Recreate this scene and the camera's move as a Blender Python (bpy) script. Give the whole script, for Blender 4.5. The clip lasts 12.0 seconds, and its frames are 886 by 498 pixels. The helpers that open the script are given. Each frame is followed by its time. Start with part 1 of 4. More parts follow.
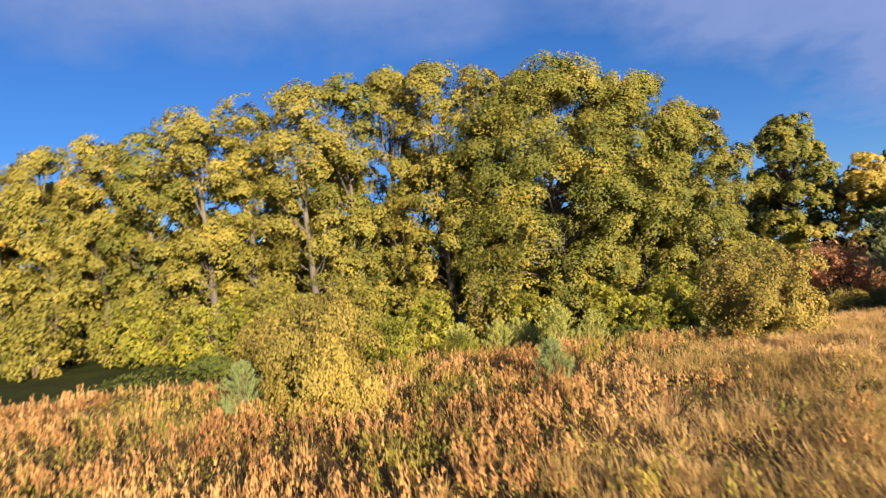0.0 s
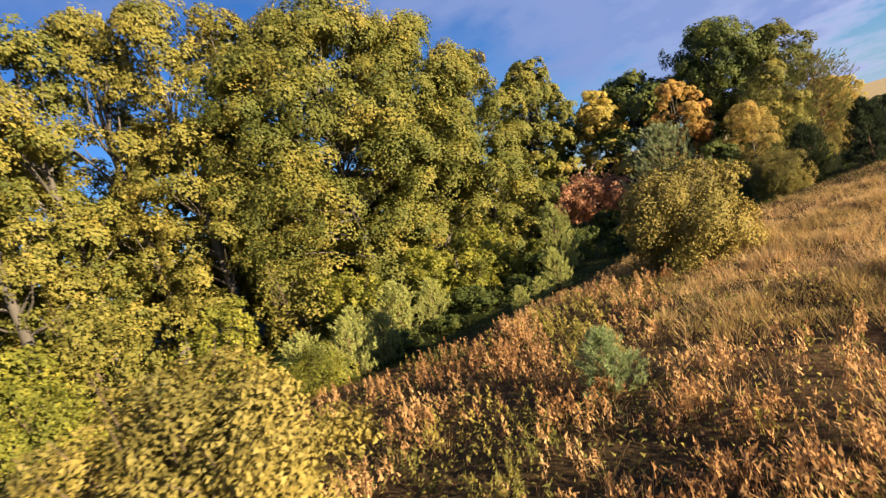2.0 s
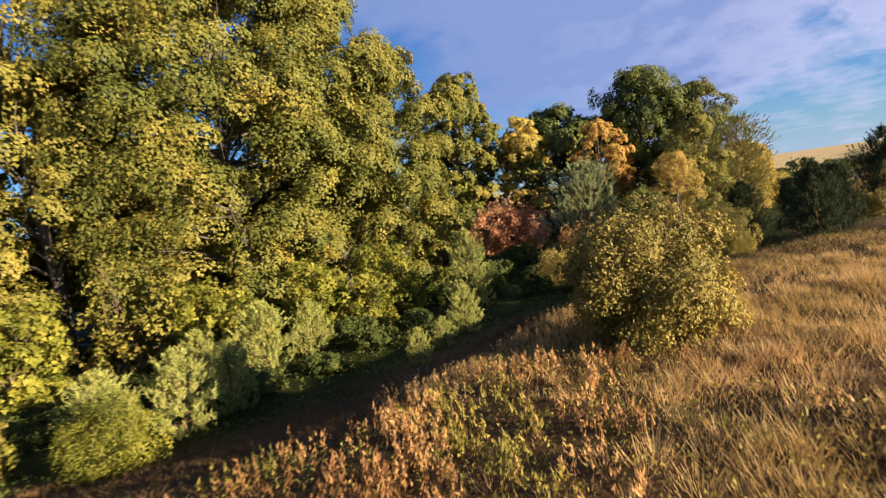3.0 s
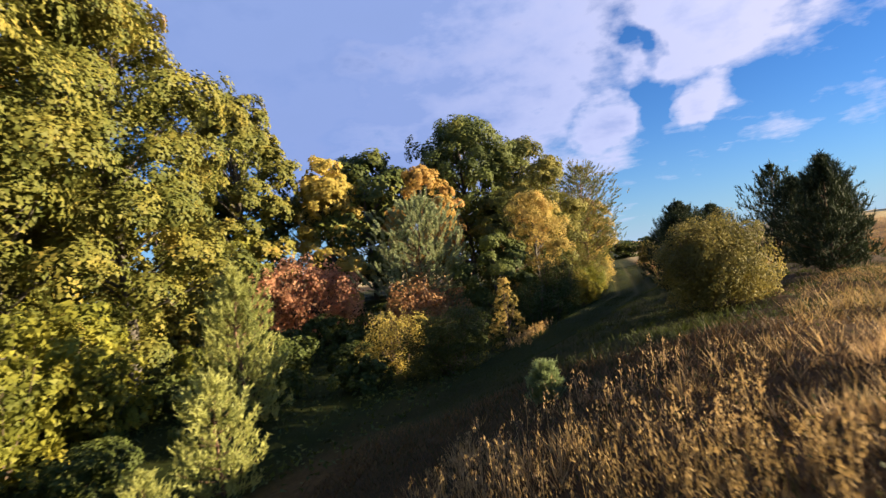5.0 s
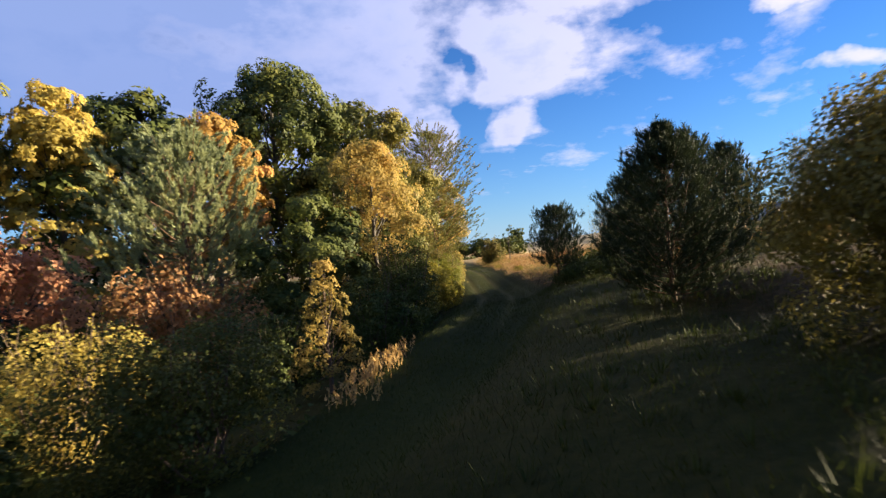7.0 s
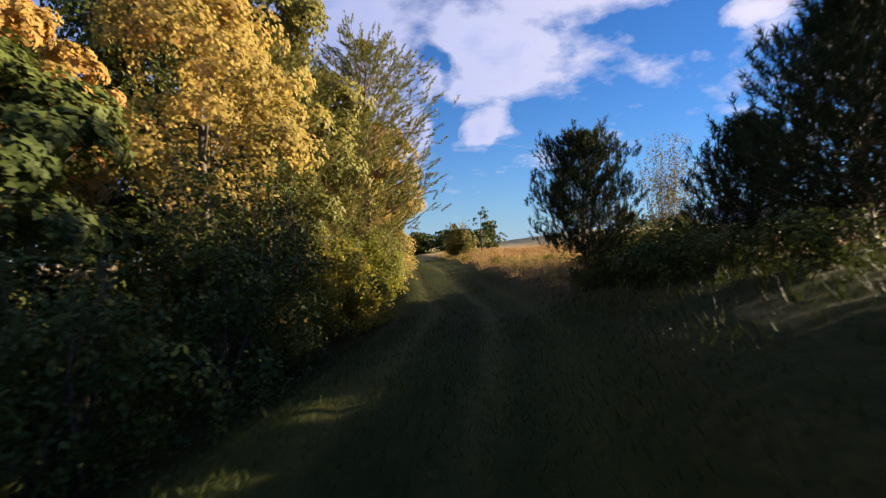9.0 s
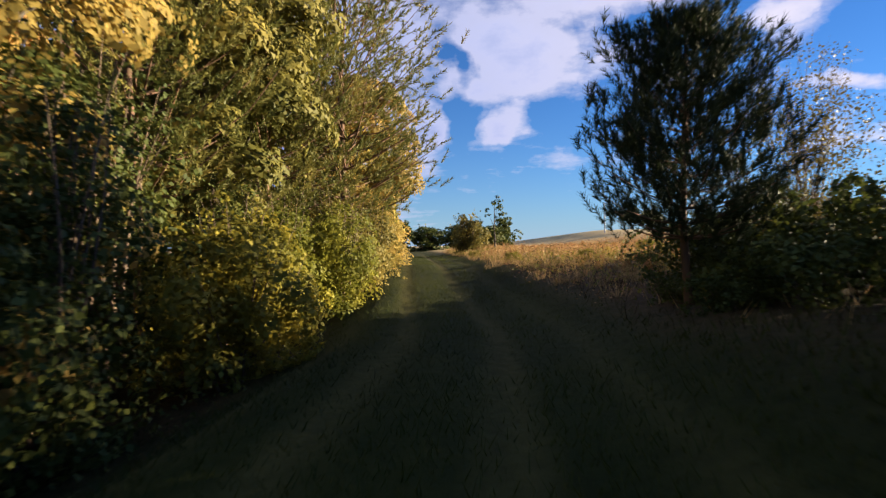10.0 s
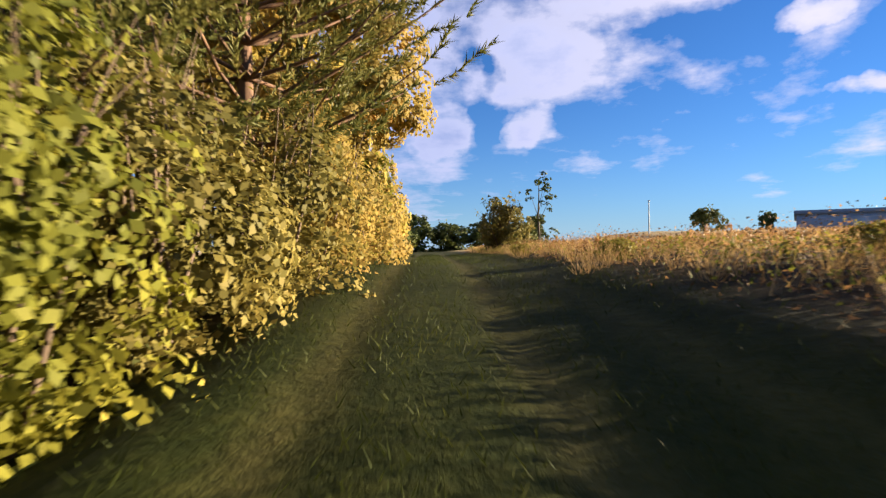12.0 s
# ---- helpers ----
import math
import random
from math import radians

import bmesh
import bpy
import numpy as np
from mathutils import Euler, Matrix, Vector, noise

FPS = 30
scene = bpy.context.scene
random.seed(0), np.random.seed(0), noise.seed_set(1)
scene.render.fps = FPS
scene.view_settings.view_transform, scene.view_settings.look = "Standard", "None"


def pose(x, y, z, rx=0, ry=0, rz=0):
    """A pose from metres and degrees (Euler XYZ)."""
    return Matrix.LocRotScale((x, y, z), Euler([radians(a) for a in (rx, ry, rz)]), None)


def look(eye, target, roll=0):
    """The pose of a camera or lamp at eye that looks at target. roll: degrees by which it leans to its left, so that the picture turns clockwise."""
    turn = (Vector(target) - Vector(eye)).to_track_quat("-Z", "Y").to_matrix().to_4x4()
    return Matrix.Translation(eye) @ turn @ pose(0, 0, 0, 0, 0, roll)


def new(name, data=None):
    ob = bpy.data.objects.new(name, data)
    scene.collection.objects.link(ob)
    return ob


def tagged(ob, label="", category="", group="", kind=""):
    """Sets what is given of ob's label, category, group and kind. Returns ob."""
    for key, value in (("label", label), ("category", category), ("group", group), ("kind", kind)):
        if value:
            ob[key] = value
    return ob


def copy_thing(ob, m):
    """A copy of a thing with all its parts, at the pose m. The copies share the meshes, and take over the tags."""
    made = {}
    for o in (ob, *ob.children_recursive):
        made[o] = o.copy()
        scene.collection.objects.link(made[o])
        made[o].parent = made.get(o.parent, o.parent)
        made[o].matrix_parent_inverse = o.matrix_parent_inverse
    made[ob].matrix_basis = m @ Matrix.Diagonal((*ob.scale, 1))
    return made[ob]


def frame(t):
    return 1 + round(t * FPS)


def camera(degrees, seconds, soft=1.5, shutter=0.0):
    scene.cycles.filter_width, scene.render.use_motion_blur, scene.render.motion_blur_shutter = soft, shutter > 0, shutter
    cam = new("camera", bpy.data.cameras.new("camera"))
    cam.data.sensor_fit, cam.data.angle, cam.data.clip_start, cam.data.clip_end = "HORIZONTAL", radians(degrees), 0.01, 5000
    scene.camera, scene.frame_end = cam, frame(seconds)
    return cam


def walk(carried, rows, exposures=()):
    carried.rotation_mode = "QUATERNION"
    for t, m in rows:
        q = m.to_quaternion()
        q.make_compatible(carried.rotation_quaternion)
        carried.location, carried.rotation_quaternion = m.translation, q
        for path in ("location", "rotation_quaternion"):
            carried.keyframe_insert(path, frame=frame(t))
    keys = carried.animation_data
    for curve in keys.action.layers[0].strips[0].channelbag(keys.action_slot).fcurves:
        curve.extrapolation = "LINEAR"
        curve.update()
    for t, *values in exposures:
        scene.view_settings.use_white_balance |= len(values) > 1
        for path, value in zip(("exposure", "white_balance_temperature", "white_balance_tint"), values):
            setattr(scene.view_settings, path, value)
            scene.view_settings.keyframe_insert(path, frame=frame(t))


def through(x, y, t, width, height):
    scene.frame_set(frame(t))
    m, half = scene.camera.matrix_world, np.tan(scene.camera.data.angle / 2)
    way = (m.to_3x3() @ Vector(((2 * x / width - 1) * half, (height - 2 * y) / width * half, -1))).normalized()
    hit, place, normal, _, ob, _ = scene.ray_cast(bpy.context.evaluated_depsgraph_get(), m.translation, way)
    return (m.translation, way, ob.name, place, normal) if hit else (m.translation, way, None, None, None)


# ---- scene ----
cam = camera(77.5, 12.0, soft=1.3, shutter=0.24)
# seconds, place in metres, then degrees: up, lean to the right, heading
ROWS = [
    (0.0, -0.00, -0.00, 3.60, 3.28, 5.73, -6.34),
    (0.5, -1.50, 3.11, 4.52, 5.15, 12.99, -13.04),
    (1.0, -2.86, 5.35, 4.97, 2.25, 17.89, -20.62),
    (1.5, -3.42, 7.38, 4.82, -1.62, 19.02, -27.79),
    (2.0, -2.66, 9.45, 4.56, -4.48, 16.25, -33.96),
    (2.5, -0.87, 11.50, 4.83, -5.37, 12.16, -38.66),
    (4.5, 9.86, 23.19, 2.29, 0.31, 4.44, -59.35),
    (5.0, 12.95, 25.26, 1.87, 1.53, 6.81, -64.92),
    (5.5, 15.85, 26.83, 1.63, 1.61, 7.78, -70.48),
    (6.0, 18.41, 27.89, 1.45, 1.25, 6.87, -75.42),
    (6.5, 21.41, 28.57, 1.23, 0.64, 5.95, -79.67),
    (7.0, 24.42, 29.30, 0.87, 0.21, 4.60, -83.46),
    (7.5, 27.40, 29.83, 0.61, -0.04, 3.43, -86.24),
    (9.5, 40.34, 29.42, -0.11, -0.34, 2.39, -86.43),
    (10.0, 43.05, 29.40, -0.26, -0.35, 1.16, -85.25),
    (10.5, 45.55, 29.46, -0.40, -0.45, -0.58, -84.13),
    (11.0, 48.07, 29.60, -0.59, -0.33, -1.12, -83.30),
    (11.5, 50.48, 29.88, -0.63, -0.34, -0.78, -83.00),
    (12.0, 52.82, 30.25, -0.67, 0.02, 0.50, -82.84),
]
walk(cam, [(t, pose(x, y, z, 90 + up, lean, head)) for t, x, y, z, up, lean, head in ROWS],
     exposures=[(0.0, 1.9), (4.3, 1.95), (5.0, 2.1), (7.5, 2.2), (9.4, 1.95), (10.4, 1.95), (11.2, 2.15), (11.6, 2.15), (12.0, 2.05)])

# ---- light ----
SUN_AZ, SUN_EL = radians(-70), radians(12)
to_sun = Vector((math.cos(SUN_EL) * math.cos(SUN_AZ), math.cos(SUN_EL) * math.sin(SUN_AZ), math.sin(SUN_EL)))
sun = new("sun", bpy.data.lights.new("sun", "SUN"))
sun.data.energy, sun.data.angle, sun.data.color = 5.0, radians(0.6), (1.0, 0.82, 0.56)
sun.matrix_world = look((0, 0, 60), Vector((0, 0, 60)) - to_sun)


def links(tree):
    """Helpers for a node tree: make a node, join two sockets, a maths step."""
    def node(kind, **values):
        n = tree.nodes.new(kind)
        for key, value in values.items():
            if key in n.inputs:
                n.inputs[key].default_value = value
        return n

    def join(a, b):
        tree.links.new(a, b)

    def maths(op, a, b=None, c=None, clamp=False):
        n = tree.nodes.new("ShaderNodeMath")
        n.operation, n.use_clamp = op, clamp
        for k, v in enumerate((a, b, c)):
            if v is None:
                continue
            if isinstance(v, (int, float)):
                n.inputs[k].default_value = v
            else:
                tree.links.new(v, n.inputs[k])
        return n.outputs[0]
    return node, join, maths


def ramp(tree, fac, stops):
    n = tree.nodes.new("ShaderNodeValToRGB")
    el = n.color_ramp.elements
    while len(el) < len(stops):
        el.new(0.5)
    for e, (p, c) in zip(el, stops):
        e.position, e.color = p, (*c, 1) if len(c) == 3 else c
    tree.links.new(fac, n.inputs[0])
    return n.outputs[0]


def mix(tree, fac, a, b, blend="MIX"):
    n = tree.nodes.new("ShaderNodeMix")
    n.data_type, n.blend_type = "RGBA", blend
    for k, v in ((0, fac), (6, a), (7, b)):
        if isinstance(v, (int, float)):
            n.inputs[k].default_value = v
        elif isinstance(v, tuple):
            n.inputs[k].default_value = (*v, 1)
        else:
            tree.links.new(v, n.inputs[k])
    return n.outputs[2]


def make_world():
    world = bpy.data.worlds.new("sky")
    scene.world = world
    world.use_nodes = True
    tree = world.node_tree
    tree.nodes.clear()
    node, join, maths = links(tree)
    sky = node("ShaderNodeTexSky")
    sky.sky_type, sky.sun_disc, sky.sun_elevation, sky.sun_rotation = "NISHITA", False, SUN_EL, math.pi / 2 - SUN_AZ
    sky.air_density, sky.dust_density, sky.ozone_density = 1.0, 0.0, 3.0
    where = node("ShaderNodeTexCoord").outputs["Generated"]
    xyz = node("ShaderNodeSeparateXYZ")
    join(where, xyz.inputs[0])
    x, y, z = xyz.outputs
    # the cloud layer, seen in perspective
    deep = maths("MAXIMUM", maths("ADD", z, 0.08), 0.03)
    u, v = maths("DIVIDE", x, deep), maths("DIVIDE", y, deep)
    flat = node("ShaderNodeCombineXYZ")
    join(u, flat.inputs[0]), join(v, flat.inputs[1])
    big = node("ShaderNodeTexNoise", Scale=1.5, Detail=10.0, Roughness=0.60, Distortion=0.1)
    join(flat.outputs[0], big.inputs["Vector"])
    # a closed sheet in the north-east that breaks up towards the south-east, with a clear strip low in the north
    side, rise = maths("ARCTAN2", y, x), maths("ARCSINE", z)
    curl = node("ShaderNodeTexNoise", Scale=5.5, Detail=5.0, Roughness=0.6)
    join(where, curl.inputs["Vector"])
    sway = node("ShaderNodeSeparateXYZ")
    join(curl.outputs["Color"], sway.inputs[0])
    side = maths("ADD", side, maths("MULTIPLY_ADD", sway.outputs[0], 0.16, -0.08))
    rise = maths("ADD", rise, maths("MULTIPLY_ADD", sway.outputs[1], 0.10, -0.05))
    puff = node("ShaderNodeTexNoise", Scale=9.0, Detail=9.0, Roughness=0.55)
    tall = node("ShaderNodeMapping")
    tall.inputs["Scale"].default_value = (1, 1, 1.7)
    join(where, tall.inputs[0]), join(tall.outputs[0], puff.inputs["Vector"])

    def limit(value, least, most):
        return maths("MINIMUM", maths("MAXIMUM", value, least), most)

    def bank(az, el, wide, high, much):
        a = maths("POWER", maths("MULTIPLY", maths("SUBTRACT", side, radians(az)), 1 / radians(wide)), 2.0)
        b = maths("POWER", maths("MULTIPLY", maths("SUBTRACT", rise, radians(el)), 1 / radians(high)), 2.0)
        return maths("MULTIPLY", maths("POWER", maths("SUBTRACT", 1.0, maths("ADD", a, b), clamp=True), 0.8 if much > 0 else 1.3), much)

    calm = maths("MULTIPLY_ADD", side, 1.6, -0.8, clamp=True)
    fluff = maths("MULTIPLY", maths("SUBTRACT", puff.outputs[0], 0.5), maths("MULTIPLY_ADD", calm, -0.65, 0.8))
    cover = maths("ADD", maths("MULTIPLY_ADD", maths("SUBTRACT", big.outputs[0], 0.5), maths("MULTIPLY_ADD", calm, -0.4, 0.7), 0.5), fluff)
    cover = maths("ADD", cover, limit(maths("MULTIPLY_ADD", side, 1.0, -0.12), -0.12, 0.24))
    north = maths("MULTIPLY", maths("MULTIPLY_ADD", side, 1.6, -0.8, clamp=True), 0.42)
    cover = maths("ADD", cover, limit(maths("MULTIPLY", maths("SUBTRACT", rise, maths("ADD", north, 0.13)), 1.9), -0.42, 0.02))
    for place in ((-2, 18, 8.5, 6.5, 0.30), (-3.2, 12.2, 4, 1.7, 0.24), (7, 12, 4, 2.6, 0.22), (3.4, 18.6, 3.2, 1.7, -0.24), (1.6, 17.6, 2.0, 2.6, -0.20), (2.6, 13.6, 2.6, 4.2, -0.26), (-14, 24.5, 11, 4, 0.28),
                  (-14, 17.5, 6, 2.5, 0.12), (-27, 19, 3.4, 1.3, 0.30), (-29, 23, 3.2, 1.4, 0.30), (-31, 12.8, 3.2, 1.0, 0.28), (8, 25, 11, 7, 0.14)):
        cover = maths("ADD", cover, bank(*place))
    density = ramp(tree, cover, [(0.42, (0, 0, 0)), (0.52, (0.35,) * 3), (0.63, (0.85,) * 3), (0.75, (1, 1, 1))])
    heavy = maths("ADD", maths("MULTIPLY", cover, 0.55), maths("MULTIPLY_ADD", side, 0.38, 0.06))
    thick = ramp(tree, heavy, [(0.30, (0.82, 0.79, 0.98)), (0.48, (0.56, 0.60, 0.90)), (0.66, (0.26, 0.36, 0.70)), (1.0, (0.25, 0.35, 0.67))])
    glow = node("ShaderNodeVectorMath")
    glow.operation = "SCALE"
    join(thick, glow.inputs[0])
    glow.inputs["Scale"].default_value = 8.0
    tinted = mix(tree, 1.0, sky.outputs[0], (0.42, 0.80, 1.35), "MULTIPLY")
    low = maths("MULTIPLY", maths("POWER", 2.718, maths("MULTIPLY", maths("MAXIMUM", z, 0.0), -13.0)), 0.8)
    tinted = mix(tree, low, tinted, (3.4, 4.6, 6.4))
    colour = mix(tree, density, tinted, glow.outputs[0])
    back = node("ShaderNodeBackground", Strength=0.033)
    join(colour, back.inputs[0])
    out = node("ShaderNodeOutputWorld")
    join(back.outputs[0], out.inputs[0])


make_world()


# ---- materials ----
def leaf_material(name, stops, gloss=0.6, through=0.38, patch=0.35, single=0.24):
    """Leaves: each its own tint from the stops, with patches of change over the crown, partly letting the light through."""
    m = bpy.data.materials.new(name)
    m.use_nodes = True
    tree = m.node_tree
    tree.nodes.clear()
    node, join, maths = links(tree)
    one = node("ShaderNodeNewGeometry").outputs["Random Per Island"]
    place = node("ShaderNodeTexCoord").outputs["Object"]
    blot = node("ShaderNodeTexNoise", Scale=patch, Detail=2.0)
    join(place, blot.inputs["Vector"])
    fac = maths("ADD", maths("MULTIPLY_ADD", one, single, (0.45 - single) / 2), maths("MULTIPLY_ADD", blot.outputs[0], 1.6, -0.53))
    colour = ramp(tree, fac, stops)
    vein = node("ShaderNodeTexNoise", Scale=40.0, Detail=2.0)
    join(place, vein.inputs["Vector"])
    colour = mix(tree, maths("MULTIPLY", vein.outputs[0], 0.3), colour, (0.06, 0.045, 0.014))
    face = node("ShaderNodeBsdfPrincipled", Roughness=gloss)
    face.inputs["Specular IOR Level"].default_value = 0.14
    join(colour, face.inputs["Base Color"])
    shine = node("ShaderNodeBsdfTranslucent")
    join(colour, shine.inputs["Color"])
    both = node("ShaderNodeMixShader", Fac=through)
    join(face.outputs[0], both.inputs[1]), join(shine.outputs[0], both.inputs[2])
    out = node("ShaderNodeOutputMaterial")
    join(both.outputs[0], out.inputs[0])
    return m


def rough_material(name, stops, scale=6.0, rough=0.85, bump=0.4, stretch=(1, 1, 1)):
    """Bark, stone and soil: noise at two sizes between the stops, with relief."""
    m = bpy.data.materials.new(name)
    m.use_nodes = True
    tree = m.node_tree
    node, join, maths = links(tree)
    face = tree.nodes["Principled BSDF"]
    place = node("ShaderNodeTexCoord").outputs["Object"]
    grain = node("ShaderNodeMapping")
    grain.inputs["Scale"].default_value = stretch
    join(place, grain.inputs[0])
    fine = node("ShaderNodeTexNoise", Scale=scale, Detail=6.0, Roughness=0.65)
    join(grain.outputs[0], fine.inputs["Vector"])
    wide = node("ShaderNodeTexNoise", Scale=scale * 0.12, Detail=3.0)
    join(grain.outputs[0], wide.inputs["Vector"])
    fac = maths("MULTIPLY_ADD", wide.outputs[0], 0.5, maths("MULTIPLY", fine.outputs[0], 0.5))
    join(ramp(tree, fac, stops), face.inputs["Base Color"])
    face.inputs["Roughness"].default_value = rough
    relief = node("ShaderNodeBump", Strength=bump, Distance=0.02)
    join(fine.outputs[0], relief.inputs["Height"])
    join(relief.outputs[0], face.inputs["Normal"])
    return m


def blade_material(name, stops, patch=0.25, through=0.3):
    return leaf_material(name, stops, gloss=0.6, through=through, patch=patch)


OAK = leaf_material("oak_leaf", [(0.0, (0.040, 0.057, 0.013)), (0.35, (0.104, 0.116, 0.024)), (0.66, (0.195, 0.178, 0.034)), (0.92, (0.33, 0.24, 0.046)), (1.0, (0.54, 0.25, 0.06))], through=0.2, patch=0.28)
MAPLE = leaf_material("maple_leaf", [(0.0, (0.068, 0.082, 0.018)), (0.35, (0.165, 0.154, 0.031)), (0.68, (0.258, 0.216, 0.044)), (0.92, (0.41, 0.30, 0.062)), (1.0, (0.62, 0.29, 0.07))], through=0.22, patch=0.3)
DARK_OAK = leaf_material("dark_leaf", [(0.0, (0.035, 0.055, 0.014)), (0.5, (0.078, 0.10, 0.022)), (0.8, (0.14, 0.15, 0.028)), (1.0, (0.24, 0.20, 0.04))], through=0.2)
YELLOW = leaf_material("yellow_leaf", [(0.0, (0.22, 0.20, 0.045)), (0.3, (0.47, 0.38, 0.09)), (0.7, (0.62, 0.48, 0.12)), (1.0, (0.64, 0.38, 0.14))], through=0.5)
ORANGE = leaf_material("orange_leaf", [(0.0, (0.24, 0.18, 0.045)), (0.35, (0.50, 0.33, 0.085)), (0.75, (0.64, 0.38, 0.125)), (1.0, (0.62, 0.26, 0.11))], through=0.5)
RED = leaf_material("red_leaf", [(0.0, (0.32, 0.15, 0.075)), (0.4, (0.65, 0.32, 0.175)), (0.8, (0.76, 0.44, 0.25)), (1.0, (0.66, 0.44, 0.17))], through=0.5)
RUSSET = leaf_material("russet_leaf", [(0.0, (0.16, 0.11, 0.035)), (0.35, (0.42, 0.225, 0.095)), (0.7, (0.60, 0.315, 0.145)), (1.0, (0.54, 0.40, 0.11))], through=0.45)
OCHRE = leaf_material("ochre_leaf", [(0.0, (0.15, 0.14, 0.035)), (0.35, (0.37, 0.28, 0.075)), (0.7, (0.55, 0.39, 0.115)), (1.0, (0.56, 0.28, 0.10))], through=0.5, patch=0.7)
OLIVE = leaf_material("olive_leaf", [(0.0, (0.036, 0.052, 0.015)), (0.4, (0.092, 0.105, 0.026)), (0.75, (0.17, 0.16, 0.036)), (1.0, (0.32, 0.22, 0.055))])
WILLOW = leaf_material("willow_leaf", [(0.0, (0.09, 0.086, 0.022)), (0.4, (0.22, 0.175, 0.042)), (0.75, (0.335, 0.25, 0.058)), (1.0, (0.42, 0.275, 0.07))], single=0.25, through=0.14)
LIME = leaf_material("lime_leaf", [(0.0, (0.065, 0.085, 0.018)), (0.4, (0.195, 0.20, 0.03)), (0.75, (0.36, 0.325, 0.045)), (1.0, (0.50, 0.37, 0.06))], patch=0.6)
LIME_GOLD = leaf_material("lime_gold_leaf", [(0.0, (0.085, 0.096, 0.02)), (0.4, (0.24, 0.215, 0.033)), (0.75, (0.43, 0.34, 0.048)), (1.0, (0.50, 0.33, 0.065))], patch=0.8, through=0.38)
HEDGE_NEEDLE = leaf_material("green_gold_pine_needle", [(0.0, (0.055, 0.075, 0.022)), (0.45, (0.155, 0.165, 0.045)), (0.8, (0.27, 0.235, 0.065)), (1.0, (0.36, 0.23, 0.08))], gloss=0.5, through=0.25, patch=0.6)
NEEDLE = leaf_material("pine_needle", [(0.0, (0.014, 0.026, 0.012)), (0.5, (0.033, 0.052, 0.023)), (1.0, (0.07, 0.086, 0.034))], gloss=0.7, through=0.12)
PALE_NEEDLE = leaf_material("young_pine_needle", [(0.0, (0.20, 0.23, 0.07)), (0.5, (0.42, 0.43, 0.13)), (1.0, (0.60, 0.55, 0.17))], gloss=0.5, through=0.4)
MINT_NEEDLE = leaf_material("sapling_needle", [(0.0, (0.14, 0.19, 0.08)), (0.5, (0.28, 0.34, 0.14)), (1.0, (0.44, 0.47, 0.20))], gloss=0.5, through=0.4)
DUN = leaf_material("dun_leaf", [(0.0, (0.08, 0.08, 0.022)), (0.4, (0.19, 0.165, 0.044)), (0.75, (0.34, 0.27, 0.07)), (1.0, (0.48, 0.34, 0.10))], through=0.35, single=0.3)
BLUE_NEEDLE = leaf_material("blue_pine_needle", [(0.0, (0.16, 0.20, 0.11)), (0.5, (0.33, 0.37, 0.185)), (1.0, (0.52, 0.50, 0.23))], gloss=0.5, through=0.35)
BROWN = leaf_material("brown_grass", [(0.0, (0.045, 0.028, 0.014)), (0.4, (0.125, 0.072, 0.032)), (0.75, (0.24, 0.14, 0.062)), (1.0, (0.44, 0.29, 0.15))], patch=0.25, through=0.25)
STRAW = blade_material("dry_grass", [(0.0, (0.22, 0.15, 0.055)), (0.4, (0.50, 0.325, 0.122)), (0.7, (0.67, 0.44, 0.20)), (1.0, (0.62, 0.35, 0.17))], through=0.36)
RUST = blade_material("seed_head", [(0.0, (0.12, 0.058, 0.026)), (0.3, (0.33, 0.165, 0.066)), (0.6, (0.52, 0.295, 0.118)), (0.85, (0.64, 0.40, 0.18)), (1.0, (0.66, 0.31, 0.18))], patch=0.35)
SEDGE = blade_material("yellowing_herb", [(0.0, (0.06, 0.07, 0.02)), (0.35, (0.16, 0.15, 0.035)), (0.7, (0.36, 0.28, 0.06)), (1.0, (0.54, 0.38, 0.09))], patch=0.3)
# green darker than grass, so the shade on track and slope is in it
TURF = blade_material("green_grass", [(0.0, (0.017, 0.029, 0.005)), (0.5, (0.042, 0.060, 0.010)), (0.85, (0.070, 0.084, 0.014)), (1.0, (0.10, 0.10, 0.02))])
# brown grass for the slope, its colour darkened to stand for shade
SHADED_BROWN = blade_material("shaded_brown_grass", [(0.0, (0.010, 0.008, 0.003)), (0.5, (0.026, 0.020, 0.007)), (0.85, (0.056, 0.042, 0.015)), (1.0, (0.12, 0.085, 0.035))])
BARK = rough_material("grey_bark", [(0.3, (0.035, 0.028, 0.021)), (0.55, (0.09, 0.075, 0.058)), (0.75, (0.17, 0.145, 0.11))], 9.0, stretch=(1, 1, 0.25))
PINE_BARK = rough_material("pine_bark", [(0.3, (0.05, 0.03, 0.02)), (0.55, (0.17, 0.09, 0.05)), (0.75, (0.30, 0.16, 0.08))], 9.0, stretch=(1, 1, 0.25))
TWIG = rough_material("twig_bark", [(0.3, (0.06, 0.04, 0.025)), (0.7, (0.18, 0.12, 0.08))], 20.0)


# ---- mesh helpers ----
def mesh_from(name, verts, faces, material):
    """A mesh from an array of places and an array of faces of one size."""
    verts, faces = np.asarray(verts, np.float32), np.asarray(faces, np.int32)
    me = bpy.data.meshes.new(name)
    k = faces.shape[1]
    me.vertices.add(len(verts))
    me.vertices.foreach_set("co", verts.ravel())
    me.loops.add(faces.size)
    me.loops.foreach_set("vertex_index", faces.ravel())
    me.polygons.add(len(faces))
    me.polygons.foreach_set("loop_start", np.arange(0, faces.size, k, dtype=np.int32))
    me.update(calc_edges=True)
    me.materials.append(material)
    return me


